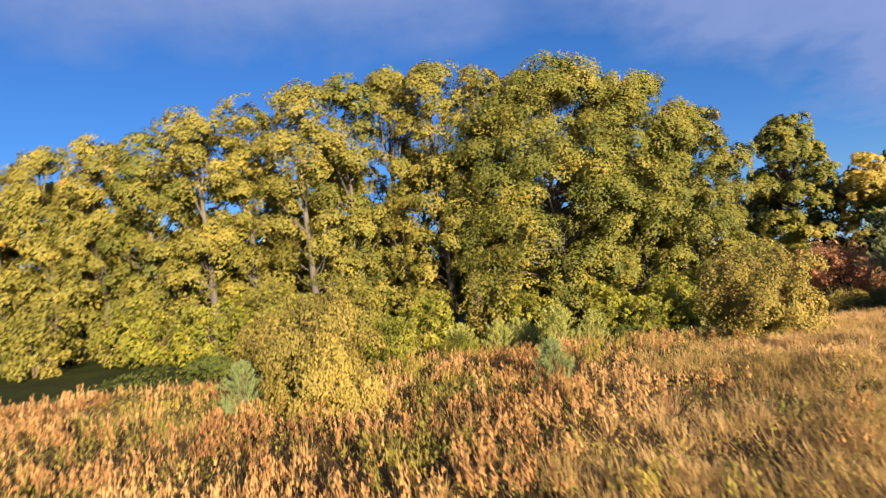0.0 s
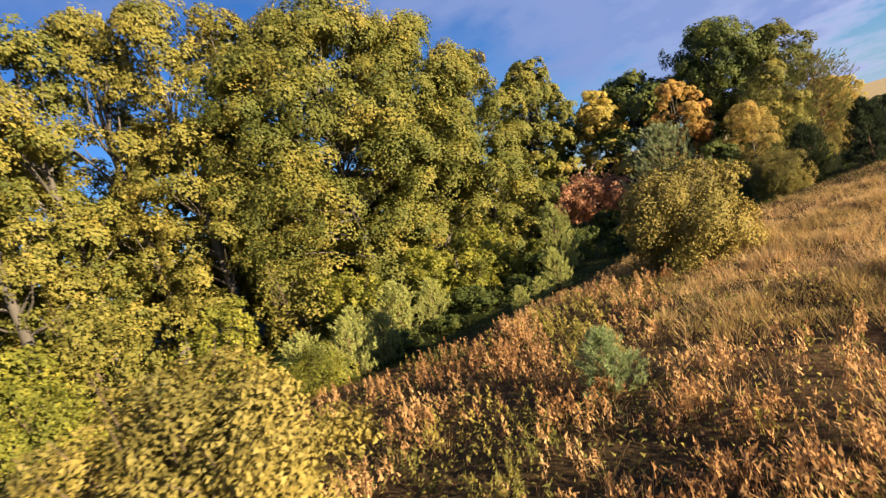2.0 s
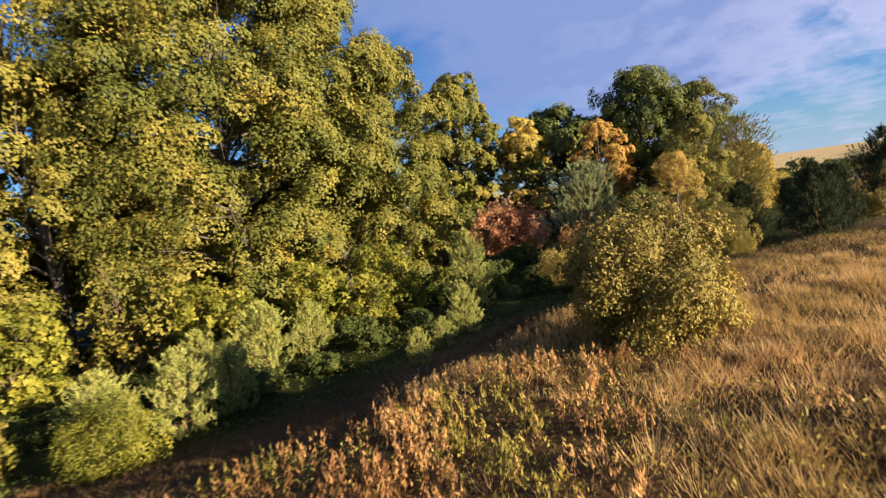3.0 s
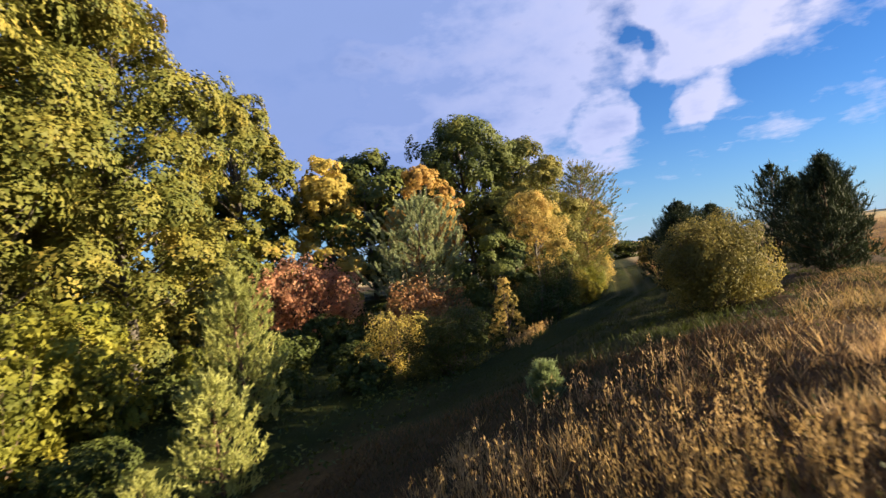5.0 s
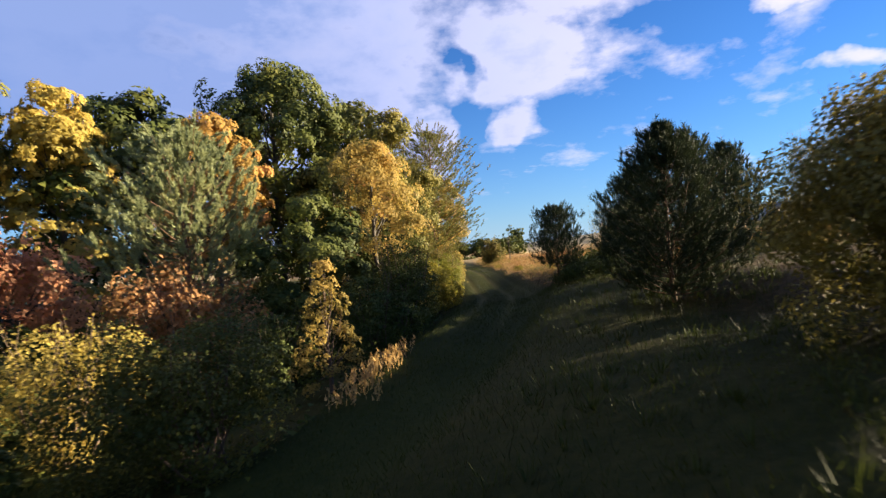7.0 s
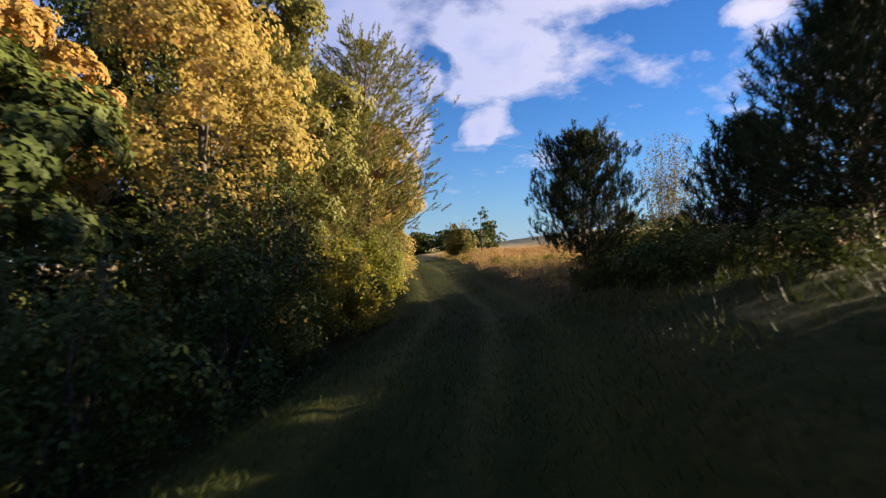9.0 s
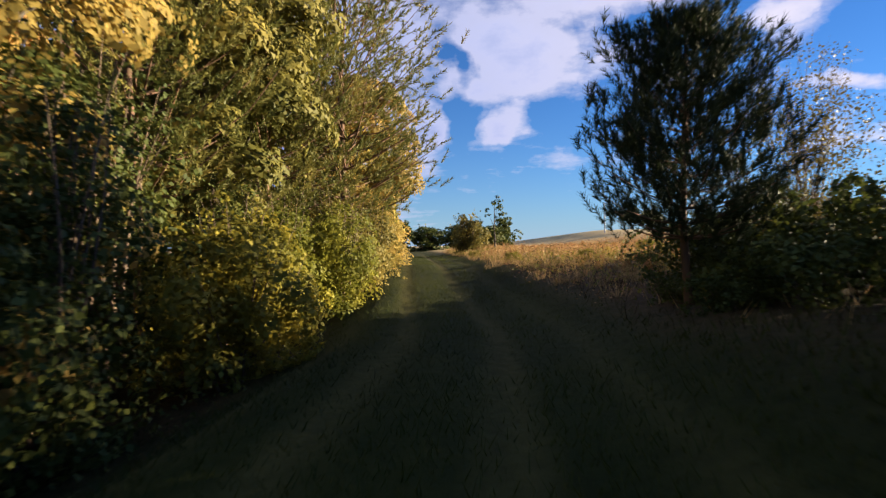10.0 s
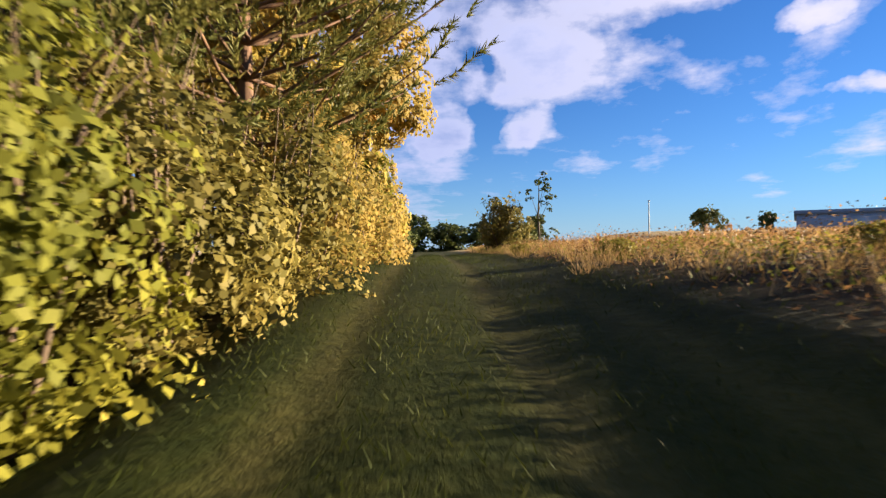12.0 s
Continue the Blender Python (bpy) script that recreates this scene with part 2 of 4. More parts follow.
def part(name, me, parent, label="", smooth=False):
    ob = new(name, me)
    ob.parent = parent
    if smooth:
        me.polygons.foreach_set("use_smooth", np.ones(len(me.polygons), bool))
    return tagged(ob, label)


def unit(a):
    return a / np.maximum(np.linalg.norm(a, axis=-1, keepdims=True), 1e-9)


def leaf_quads(places, normals, length, rng, aspect=0.6, fold=0.12, along=None, three=False):
    """Folded four-cornered leaves at the places, facing the normals; three-cornered ones for far crowns."""
    n = len(places)
    normals = unit(normals)
    t = rng.normal(size=(n, 3)) if along is None else along
    t = unit(t - normals * np.sum(t * normals, 1, keepdims=True))
    s = np.cross(normals, t)
    size = (length * rng.uniform(0.6, 1.25, n))[:, None]
    if three:
        half = s * size * aspect * 0.62
        v = np.stack([places - t * size * 0.4 + half, places - t * size * 0.4 - half, places + t * size * 0.6], 1)
        return v.reshape(-1, 3), np.arange(3 * n).reshape(n, 3)
    lift = normals * size * fold
    v = np.stack([places - t * size * 0.5, places + s * size * aspect * 0.5 + lift, places + t * size * 0.5, places - s * size * aspect * 0.5 + lift], 1)
    return v.reshape(-1, 3), np.arange(4 * n).reshape(n, 4)


def tube(points, radii, sides=6):
    """A round, tapering stem along the points."""
    points, radii = np.asarray(points, float), np.asarray(radii, float)
    way = unit(np.gradient(points, axis=0))
    ref = np.where(np.abs(way[:, 2:3]) > 0.9, np.array([[1.0, 0, 0]]), np.array([[0, 0, 1.0]]))
    a = unit(np.cross(way, ref))
    b = np.cross(way, a)
    ang = np.linspace(0, 2 * np.pi, sides, endpoint=False)
    ring = points[:, None] + radii[:, None, None] * (np.cos(ang)[None, :, None] * a[:, None] + np.sin(ang)[None, :, None] * b[:, None])
    v = ring.reshape(-1, 3)
    i, j = np.meshgrid(np.arange(len(points) - 1), np.arange(sides), indexing="ij")
    k = (j + 1) % sides
    f = np.stack([i * sides + j, i * sides + k, (i + 1) * sides + k, (i + 1) * sides + j], -1).reshape(-1, 4)
    return v, f


def gather(pieces):
    vs, fs, n = [], [], 0
    for v, f in pieces:
        vs.append(v), fs.append(f + n)
        n += len(v)
    return np.concatenate(vs), np.concatenate(fs)


def bent(a, b, rng, sag=0.1, n=5):
    """Points on a bowed line from a to b."""
    a, b = np.asarray(a, float), np.asarray(b, float)
    u = np.linspace(0, 1, n)[:, None]
    off = rng.normal(size=3) * sag * np.linalg.norm(b - a)
    return a + (b - a) * u + off * (u * (1 - u)) * 2


# ---- the ground ----
def smooth01(a):
    a = np.clip(a, 0, 1)
    return a * a * (3 - 2 * a)


def track_middle(x):
    x = np.asarray(x, float)
    return 29.9 + 0.15 * np.clip(x - 50.5, 0, None) + 0.010 * np.clip(47 - x, 0, 17) ** 2


def ground(x, y):
    """The height of the ground: a heath in the south, a slope down to the track, and the wood's floor in the north."""
    x, y = np.asarray(x, float), np.asarray(y, float)
    foot = 30.0 - 2.2 * np.exp(-((x - 13) / 9.0) ** 2) + np.where(x > 51, 0.16 * (x - 51), 0.0)
    top = 0.12 - 0.92 * smooth01((x - 40) / 11)
    drop = 2.8 - 1.45 * smooth01((x - 40) / 11) - 1.0 * smooth01((x - 52) / 12)
    drop = drop - 1.5 * (1 - smooth01((x + 6) / 16))
    z = top - drop * smooth01((y - foot + 6.5) / 13)
    z = z + 0.028 * np.clip(x - 55, 0, 110) * smooth01((26 - y) / 22)
    z = z + 0.30 * smooth01((12 - y) / 20) * smooth01((20 - x) / 30)
    z = z + 0.1 * smooth01((track_middle(x) - y - 2.3) / 2.2) * smooth01((x - 52) / 6)
    near = np.exp(-((y - track_middle(x)) / 3.4) ** 4) * smooth01((x - 26) / 8)
    middle = track_middle(x)
    flat = top - drop * smooth01((middle - foot + 6.5) / 13)
    w = (1 - smooth01((np.abs(y - middle) - 0.9) / 1.4)) * smooth01((x - 28) / 8)
    z = z + (flat - z) * w
    lumps = 0.10 * np.sin(0.9 * x + 1.3 * np.sin(0.7 * y)) * np.sin(0.8 * y + 0.5) + 0.05 * np.sin(2.3 * x + 0.4) * np.sin(2.1 * y + 1.1 * np.sin(x))
    mounds = 0.13 * np.sin(1.9 * x + 1.7 * np.sin(1.1 * y)) * np.sin(1.7 * y + 1.2 * np.sin(1.3 * x)) * smooth01((x - 4) / 6) * smooth01((38 - x) / 6) * smooth01((22 - y) / 4)
    z = z - 0.55 * np.exp(-((x - 34.5) / 6.0) ** 2 - ((y - 25.4) / 2.4) ** 2)
    z = z + lumps * (1 - 0.96 * near) + mounds
    d = y - track_middle(x)
    for at in (-0.62, 0.62):
        z = z - 0.05 * np.exp(-((d - at) / 0.17) ** 2) * smooth01((x - 30) / 8)
    return z


def ground_material():
    m = bpy.data.materials.new("heath_soil")
    m.use_nodes = True
    tree = m.node_tree
    node, join, maths = links(tree)
    face = tree.nodes["Principled BSDF"]
    place = node("ShaderNodeTexCoord").outputs["Object"]
    wide = node("ShaderNodeTexNoise", Scale=0.22, Detail=5.0, Roughness=0.6)
    fine = node("ShaderNodeTexNoise", Scale=7.0, Detail=6.0, Roughness=0.7)
    for n in (wide, fine):
        join(place, n.inputs["Vector"])
    fac = maths("MULTIPLY_ADD", fine.outputs[0], 0.45, maths("MULTIPLY", wide.outputs[0], 0.6))
    heath = ramp(tree, fac, [(0.32, (0.018, 0.015, 0.007)), (0.48, (0.046, 0.030, 0.013)), (0.60, (0.098, 0.058, 0.025)), (0.75, (0.16, 0.090, 0.040))])
    # turf colour lowered to near black: shade of track and slope painted in
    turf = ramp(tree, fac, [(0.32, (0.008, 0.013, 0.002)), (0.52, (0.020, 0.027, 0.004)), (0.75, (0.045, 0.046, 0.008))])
    rut = node("ShaderNodeAttribute")
    rut.attribute_name = "rut"
    turf = mix(tree, maths("MULTIPLY", rut.outputs["Fac"], maths("MULTIPLY_ADD", fine.outputs[0], 1.6, -0.1, clamp=True)), turf, (0.092, 0.080, 0.024))
    field = node("ShaderNodeAttribute")
    field.attribute_name = "field"
    heath = mix(tree, field.outputs["Fac"], heath, ramp(tree, fac, [(0.35, (0.32, 0.235, 0.10)), (0.7, (0.60, 0.44, 0.22))]))
    shaded_turf = node("ShaderNodeAttribute")
    shaded_turf.attribute_name = "turf"
    join(mix(tree, shaded_turf.outputs["Fac"], heath, turf), face.inputs["Base Color"])
    face.inputs["Roughness"].default_value = 0.95
    face.inputs["Specular IOR Level"].default_value = 0.1
    relief = node("ShaderNodeBump", Strength=0.8, Distance=0.05)
    join(fine.outputs[0], relief.inputs["Height"])
    join(relief.outputs[0], face.inputs["Normal"])
    return m


def build_ground():
    xs = np.concatenate([-np.geomspace(3000, 62, 26), np.arange(-60, -2, 1.0), np.arange(-2, 30, 0.6), np.arange(30, 80, 0.8), np.arange(80, 180, 2.5), np.geomspace(184, 3000, 26)])
    ys = np.concatenate([-np.geomspace(3000, 42, 26), np.arange(-40, 22, 1.0), np.arange(22, 28, 0.5), np.arange(28, 36, 0.2), np.arange(36, 76, 1.0), np.geomspace(78, 3000, 26)])
    gx, gy = np.meshgrid(xs, ys, indexing="ij")
    gz = ground(gx, gy)
    v = np.stack([gx, gy, gz], -1).reshape(-1, 3)
    i, j = np.meshgrid(np.arange(len(xs) - 1), np.arange(len(ys) - 1), indexing="ij")
    w = len(ys)
    f = np.stack([i * w + j, (i + 1) * w + j, (i + 1) * w + j + 1, i * w + j + 1], -1).reshape(-1, 4)
    me = mesh_from("ground", v, f, ground_material())
    me.polygons.foreach_set("use_smooth", np.ones(len(f), bool))
    turf = me.attributes.new("turf", "FLOAT", "POINT")
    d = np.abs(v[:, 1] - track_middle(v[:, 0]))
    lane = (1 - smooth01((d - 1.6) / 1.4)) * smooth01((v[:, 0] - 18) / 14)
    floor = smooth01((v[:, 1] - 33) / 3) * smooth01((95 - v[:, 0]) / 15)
    # the slope takes the dark turf colour as painted shade of pines and bushes
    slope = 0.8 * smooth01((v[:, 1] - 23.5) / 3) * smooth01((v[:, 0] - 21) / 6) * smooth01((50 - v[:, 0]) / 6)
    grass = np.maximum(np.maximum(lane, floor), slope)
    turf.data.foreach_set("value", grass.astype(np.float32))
    field = me.attributes.new("field", "FLOAT", "POINT")
    stubble = smooth01((np.hypot(v[:, 0] - 40, v[:, 1]) - 48) / 36) * np.maximum(smooth01((60 - v[:, 1]) / 10), smooth01((v[:, 0] - 105) / 25))
    field.data.foreach_set("value", stubble.astype(np.float32))
    rut = me.attributes.new("rut", "FLOAT", "POINT")
    stripes = (0.9 * np.exp(-((d - 0.62) / 0.15) ** 2) + 0.5 * np.exp(-((d - 1.5) / 0.16) ** 2) + 0.35 * np.exp(-((d - 2.2) / 0.2) ** 2)) * smooth01((v[:, 0] - 37) / 9)
    rut.data.foreach_set("value", stripes.astype(np.float32))
    return tagged(new("ground", me), "rough heath ground with a rutted grass track along a wood", "ground", kind="structure")


build_ground()


# ---- trees and shrubs ----
GROUPS = {"maple_tree": "maples of the wood", "oak_tree": "oaks of the wood", "birch_tree": "birches", "beech_tree": "beeches in the hedge", "pine_tree": "pines", "pine_sapling": "pine saplings",
          "hedge_bush": "hedge along the track", "far_hedge_bush": "far hedgerow", "willow_bush": "willow bushes", "hazel_bush": "bushes at the wood's foot", "elder_bush": "bushes at the wood's foot",
          "red_shrub": "red shrubs", "dark_bush": "dark bushes", "bare_bush": "half bare bushes", "gorse_bush": "low bushes on the verge"}


def sprays(centres, radii, facing, count, rng, leaf, flat=0.5, aspect=0.7, slim=False, loose=0.24):
    """Leaves in domed clumps round the centres, each clump turned to its facing."""
    n = np.maximum((count * (radii / radii.mean()) ** 2).astype(int), 4)
    c, r, up = np.repeat(centres, n, 0), np.repeat(radii, n), np.repeat(facing, n, 0)
    d = unit(rng.normal(size=(len(c), 3)))
    d = np.where((np.sum(d * up, 1) < 0)[:, None] & (rng.random(len(c)) < 0.75)[:, None], -d, d)
    reach = rng.uniform(0.25, 1.0, len(c)) ** 0.5 * r
    p = c + d * reach[:, None] - up * (np.sum(d * up, 1) * reach * (1 - flat))[:, None]
    nrm = d * 0.55 + up * 0.65 + rng.normal(size=d.shape) * loose
    return leaf_quads(p, nrm, leaf, rng, aspect, three=slim or leaf > 0.125)


def crown_clumps(low, top, spread, depth, rng, puffs, per_puff, puff_size, spray_size, skirt=0.8, cone=False):
    """Centres and radii of leaf clumps for a crown made of rounded puffs: full below (skirt), domed above."""
    u = rng.uniform(0.0, 1.0, puffs) ** 0.9
    wide = np.minimum(1, (1.02 - u) * 2.6) ** 0.5 * (skirt + (1 - skirt) * np.minimum(1, u * 2.5))
    if cone:
        wide = (1.03 - u) ** 0.85
    a, far = rng.uniform(0, 2 * np.pi, puffs), np.sqrt(rng.uniform(0.34, 1.0, puffs))
    span = low + puff_size * 0.6 + u * (top - low - puff_size * 1.35)
    pc = np.stack([np.cos(a) * far * wide * (spread - puff_size * 0.6), np.sin(a) * far * wide * (depth - puff_size * 0.6), span], 1)
    pr = puff_size * rng.uniform(0.65, 1.3, puffs)
    e = unit(rng.normal(size=(puffs, per_puff, 3)))
    e[..., 2] = np.where(rng.random(e.shape[:2]) < 0.7, np.abs(e[..., 2]), e[..., 2])
    c = pc[:, None] + e * (pr[:, None, None] * rng.uniform(0.6, 1.05, (puffs, per_puff, 1))) * np.array([1, 1, 0.66])
    r = spray_size * rng.uniform(0.65, 1.3, puffs * per_puff)
    turned = unit(e * np.array([1, 1, 0.8]) + np.array([0, 0, 0.35]) + 0.5 * unit(pc * np.array([1, 1, 0.0]))[:, None])
    return pc, c.reshape(-1, 3), r, turned.reshape(-1, 3)


def broadleaf(name, x, y, height, spread, leaf_mat, label, category="tree", seed=1, clear=0.22, puffs=26, per_puff=12,
              leaves=38, leaf=0.26, bark=BARK, depth=None, skirt=0.85, lobe=0.27, cone=False):
    rng = np.random.default_rng(seed)
    z = float(ground(x, y)) - 0.05
    thing = tagged(new(name), label, category, GROUPS.get(name, ""))
    thing.location = (x, y, z)
    low, top = height * clear, height
    puff = lobe * (spread * spread * (top - low) / 2) ** (1 / 3)
    pc, c, r, turned = crown_clumps(low, top, spread, depth or spread, rng, puffs, per_puff, puff, puff * 0.42, skirt, cone)
    part("crown", mesh_from("crown", *sprays(c, r, turned, leaves, rng, leaf), leaf_mat), thing)
    girth = height * 0.014
    stem = np.array([[0, 0, 0], [0.01 * height, 0, height * 0.18], [0, 0.01 * height, height * 0.42],
                     [-0.012 * height, 0, height * 0.65], [0, 0, height * 0.88]])
    part("trunk", mesh_from("trunk", *tube(stem, girth * np.array([1.35, 1, 0.8, 0.5, 0.15]), 8), bark), thing, smooth=True)
    for k in range(0, len(pc), 3):
        h = np.clip(pc[k][2] * 0.75 - 0.5, height * 0.15, height * 0.8)
        start = np.array([np.interp(h, stem[:, 2], stem[:, i]) for i in range(3)])
        line = tube(bent(start, pc[k], rng, 0.12), girth * np.array([0.36, 0.28, 0.20, 0.12, 0.05]), 5)
        part("limb", mesh_from("limb", *line, bark), thing, smooth=True)
    return thing


def shrub(name, x, y, height, spread, leaf_mat, label, category="shrub", seed=1, leaf=0.09, leaves=34, clumps=150, twigs=26, bark=TWIG, hollow=0.3, thick=0.008, slim=False):
    """A bush of many stems from the ground, its leaves in small clumps right down to the ground."""
    rng = np.random.default_rng(seed)
    z = float(ground(x, y)) - 0.05
    thing = tagged(new(name), label, category, GROUPS.get(name, ""))
    thing.location = (x, y, z)
    half = np.array([spread, spread, height * 0.56])
    # rounded lobes that make up the bush
    lobes = 9
    a = np.linspace(0, 2 * np.pi, lobes, endpoint=False) + rng.uniform(-0.4, 0.4, lobes)
    ring = rng.uniform(0.25, 0.62, lobes)
    ring[:2] = 0.1
    lift = np.where(ring < 0.35, rng.uniform(0.52, 0.66, lobes), rng.uniform(0.28, 0.58, lobes))
    lc = np.stack([np.cos(a) * ring * half[0], np.sin(a) * ring * half[1], lift * height], 1)
    lr = rng.uniform(0.36, 0.52, lobes)
    which = rng.integers(0, lobes, clumps)
    d = unit(rng.normal(size=(clumps, 3)))
    far = rng.uniform(hollow, 1.0, clumps) ** 0.6
    c = lc[which] + d * (far * lr[which])[:, None] * np.array([half[0], half[1], height * 0.85])
    low = rng.random(clumps) < 0.16
    c[:, 2] = np.where(low, rng.uniform(0.02, 0.25, clumps) * height, np.maximum(c[:, 2], rng.uniform(0.03, 0.12, clumps) * height))
    r = rng.uniform(0.6, 1.3, clumps) * 0.15 * (spread * spread * height) ** (1 / 3)
    pieces = [sprays(c, r, unit(d + np.array([0, 0, 0.25])), leaves, rng, leaf, flat=0.7, slim=slim, loose=0.5)]
    for k in range(twigs):
        a = rng.uniform(0, 2 * np.pi)
        e = unit(np.array([np.cos(a) * rng.uniform(0.2, 0.9), np.sin(a) * rng.uniform(0.2, 0.9), rng.uniform(0.5, 1.3)]))
        tip = np.array([0, 0, height * 0.25]) + e * half * np.array([1, 1, 1.45]) * rng.uniform(0.8, 1.08)
        line = bent((rng.normal() * 0.1 * spread, rng.normal() * 0.1 * spread, 0), tip, rng, 0.08, 6)
        part("stem", mesh_from("stem", *tube(line, height * thick * np.array([1.2, 1, 0.8, 0.55, 0.35, 0.12]), 5), bark), thing, smooth=True)
        m = 14
        u = rng.uniform(0.6, 1.0, m)
        p = np.stack([np.interp(u, np.linspace(0, 1, 6), line[:, i]) for i in range(3)], 1) + rng.normal(size=(m, 3)) * leaf * 0.7
        pieces.append(leaf_quads(p, rng.normal(size=(m, 3)) + np.array([0, 0, 0.5]), leaf, rng, three=slim or leaf > 0.125))
    part("foliage", mesh_from("foliage", *gather(pieces), leaf_mat), thing)
    return thing


def pine(name, x, y, height, spread, label, seed=1, needle_mat=NEEDLE, clear=0.12, whorls=11, arms=6, tufts=11, needle=0.13, count=22, width=0.012, round_top=0.5, category="pine tree", upright=0.95, shoot=1.0):
    """A pine: a straight trunk, whorls of rising branches, and tufts of needles along their outer parts."""
    rng = np.random.default_rng(seed)
    count = int(count * 1.35)
    z = float(ground(x, y)) - 0.05
    thing = tagged(new(name), label, category, GROUPS.get(name, ""))
    thing.location = (x, y, z)
    g = 0.010 * height + 0.010
    stem = np.array([[0, 0, 0], [0.01, 0.012, 0.3], [-0.012, 0.01, 0.6], [0.006, -0.006, 0.85], [0, 0, 0.97]]) * height
    part("trunk", mesh_from("trunk", *tube(stem, g * np.array([1.25, 1, 0.75, 0.4, 0.15]), 8), PINE_BARK), thing, smooth=True)
    spots, ways = [], []
    for k in range(whorls):
        u = k / (whorls - 1)
        h = height * (clear + (0.95 - clear) * u)
        reach = spread * (1 - u ** (1 + 2 * round_top)) * (0.78 + 0.22 * min(1, u * 4)) + 0.05 * height * (1 - u) + 0.06
        for j in range(arms):
            a = 2 * np.pi * (j + rng.uniform(-0.3, 0.3)) / arms + k * 1.1
            L = reach * rng.uniform(0.7, 1.12)
            rise = L * rng.uniform(0.15, 0.55) + 0.6 * L * u
            tip = np.array([np.cos(a) * L, np.sin(a) * L, h + rise])
            line = bent((stem[0][0], stem[0][1], h), tip, rng, 0.05, 4)
            line[1:3, 2] -= 0.06 * L
            part("branch", mesh_from("branch", *tube(line, g * np.array([0.30, 0.22, 0.15, 0.06]) * (1.1 - 0.6 * u), 4), PINE_BARK), thing, smooth=True)
            m = max(3, int(tufts * (0.35 + 0.65 * L / spread)))
            w = np.concatenate([[1.0], rng.uniform(0.35, 1.0, m - 1)])
            p = np.stack([np.interp(w, np.linspace(0, 1, 4), line[:, i]) for i in range(3)], 1)
            p[1:] += rng.normal(size=(m - 1, 3)) * L * np.array([0.13, 0.13, 0.07])
            spots.append(p)
            out = np.array([np.cos(a), np.sin(a), 0.0])
            ways.append(out * (1.33 - upright) + np.array([0, 0, upright]) + rng.normal(size=(m, 3)) * 0.28)
    lead = np.stack([rng.normal(size=5) * 0.03 * spread, rng.normal(size=5) * 0.03 * spread, height * np.linspace(0.9, 1.0, 5)], 1)
    spots.append(lead), ways.append(np.tile([0, 0, 1.0], (5, 1)) + rng.normal(size=(5, 3)) * 0.1)
    p, w = np.concatenate(spots), unit(np.concatenate(ways))
    n = len(p)
    # needles stand round each shoot, pointing forwards along it
    q = np.repeat(p, count, 0) + np.repeat(w, count, 0) * (rng.uniform(-0.6, 1.5, n * count) * needle * shoot)[:, None]
    aim = unit(np.repeat(w, count, 0) * 0.85 + unit(rng.normal(size=(n * count, 3))) * 0.7)
    side = unit(np.cross(aim, rng.normal(size=aim.shape)))
    L = needle * rng.uniform(0.7, 1.2, n * count)[:, None]
    v = np.stack([q - side * width * 0.6, q + side * width * 0.6, q + aim * L], 1).reshape(-1, 3)
    part("crown", mesh_from("crown", v, np.arange(3 * n * count).reshape(-1, 3), needle_mat), thing)
    return thing


# the big oak at the wood's edge
broadleaf("oak_tree", 18.4, 54.5, 28.6, 12.4, OAK, "huge rounded oak turning from olive green to yellow", seed=3, clear=0.0, puffs=215, per_puff=12, leaves=68, leaf=0.228, depth=9.0, lobe=0.19)
broadleaf("oak_tree", 32.3, 53.0, 22.2, 6.6, OAK, "oak with rust tinged foliage at the wood's corner", seed=5, clear=0.0, puffs=90, per_puff=12, leaves=62, leaf=0.22, skirt=0.95, lobe=0.22)
broadleaf("oak_tree", 26.6, 54.0, 26.2, 7.6, OAK, "tall oak with dense olive and rust foliage", seed=4, clear=0.0, puffs=92, per_puff=12, leaves=62, leaf=0.22, lobe=0.22)
# the row of maples towards the west
WEST = [(-41.0, 65.0, 24.5, 6.5), (-34.5, 62.5, 25.0, 5.6), (-29.0, 62.0, 25.5, 5.6), (-23.5, 61.0, 25.6, 5.6), (-17.2, 58.5, 27.6, 5.8), (-13.6, 62.0, 29.0, 5.0),
        (-7.0, 57.5, 28.8, 6.0), (-2.2, 60.0, 30.2, 5.2), (2.6, 61.0, 30.6, 5.2), (7.0, 57.5, 30.2, 5.8), (11.8, 57.0, 29.6, 5.6)]
for k, (x, y, h, s) in enumerate(WEST):
    olive = k % 4 == 3
    broadleaf("oak_tree" if olive else "maple_tree", x, y, h - (1.5 if x < 0 else 0.6), s, OAK if olive else MAPLE, "tall slender oak with olive green leaves" if olive else "tall slender maple with yellowing leaves and grey trunk",
              seed=20 + k, clear=0.05, puffs=70, per_puff=11, leaves=39, leaf=0.255, lobe=0.25)
backs = broadleaf("maple_tree", -38.0, 72.0, 22.5, 8.4, MAPLE, "maple with yellowing leaves, deep in the wood", seed=36, clear=0.03, puffs=46, per_puff=9, leaves=16, leaf=0.95)
for k, (x, y) in enumerate(((-27, 71), (-16, 73), (-5, 72), (6, 71), (17, 70), (29, 68), (40, 74), (-50, 68), (-58, 72))):
    copy_thing(backs, pose(x, y, float(ground(x, y)), 0, 0, 50 * k))
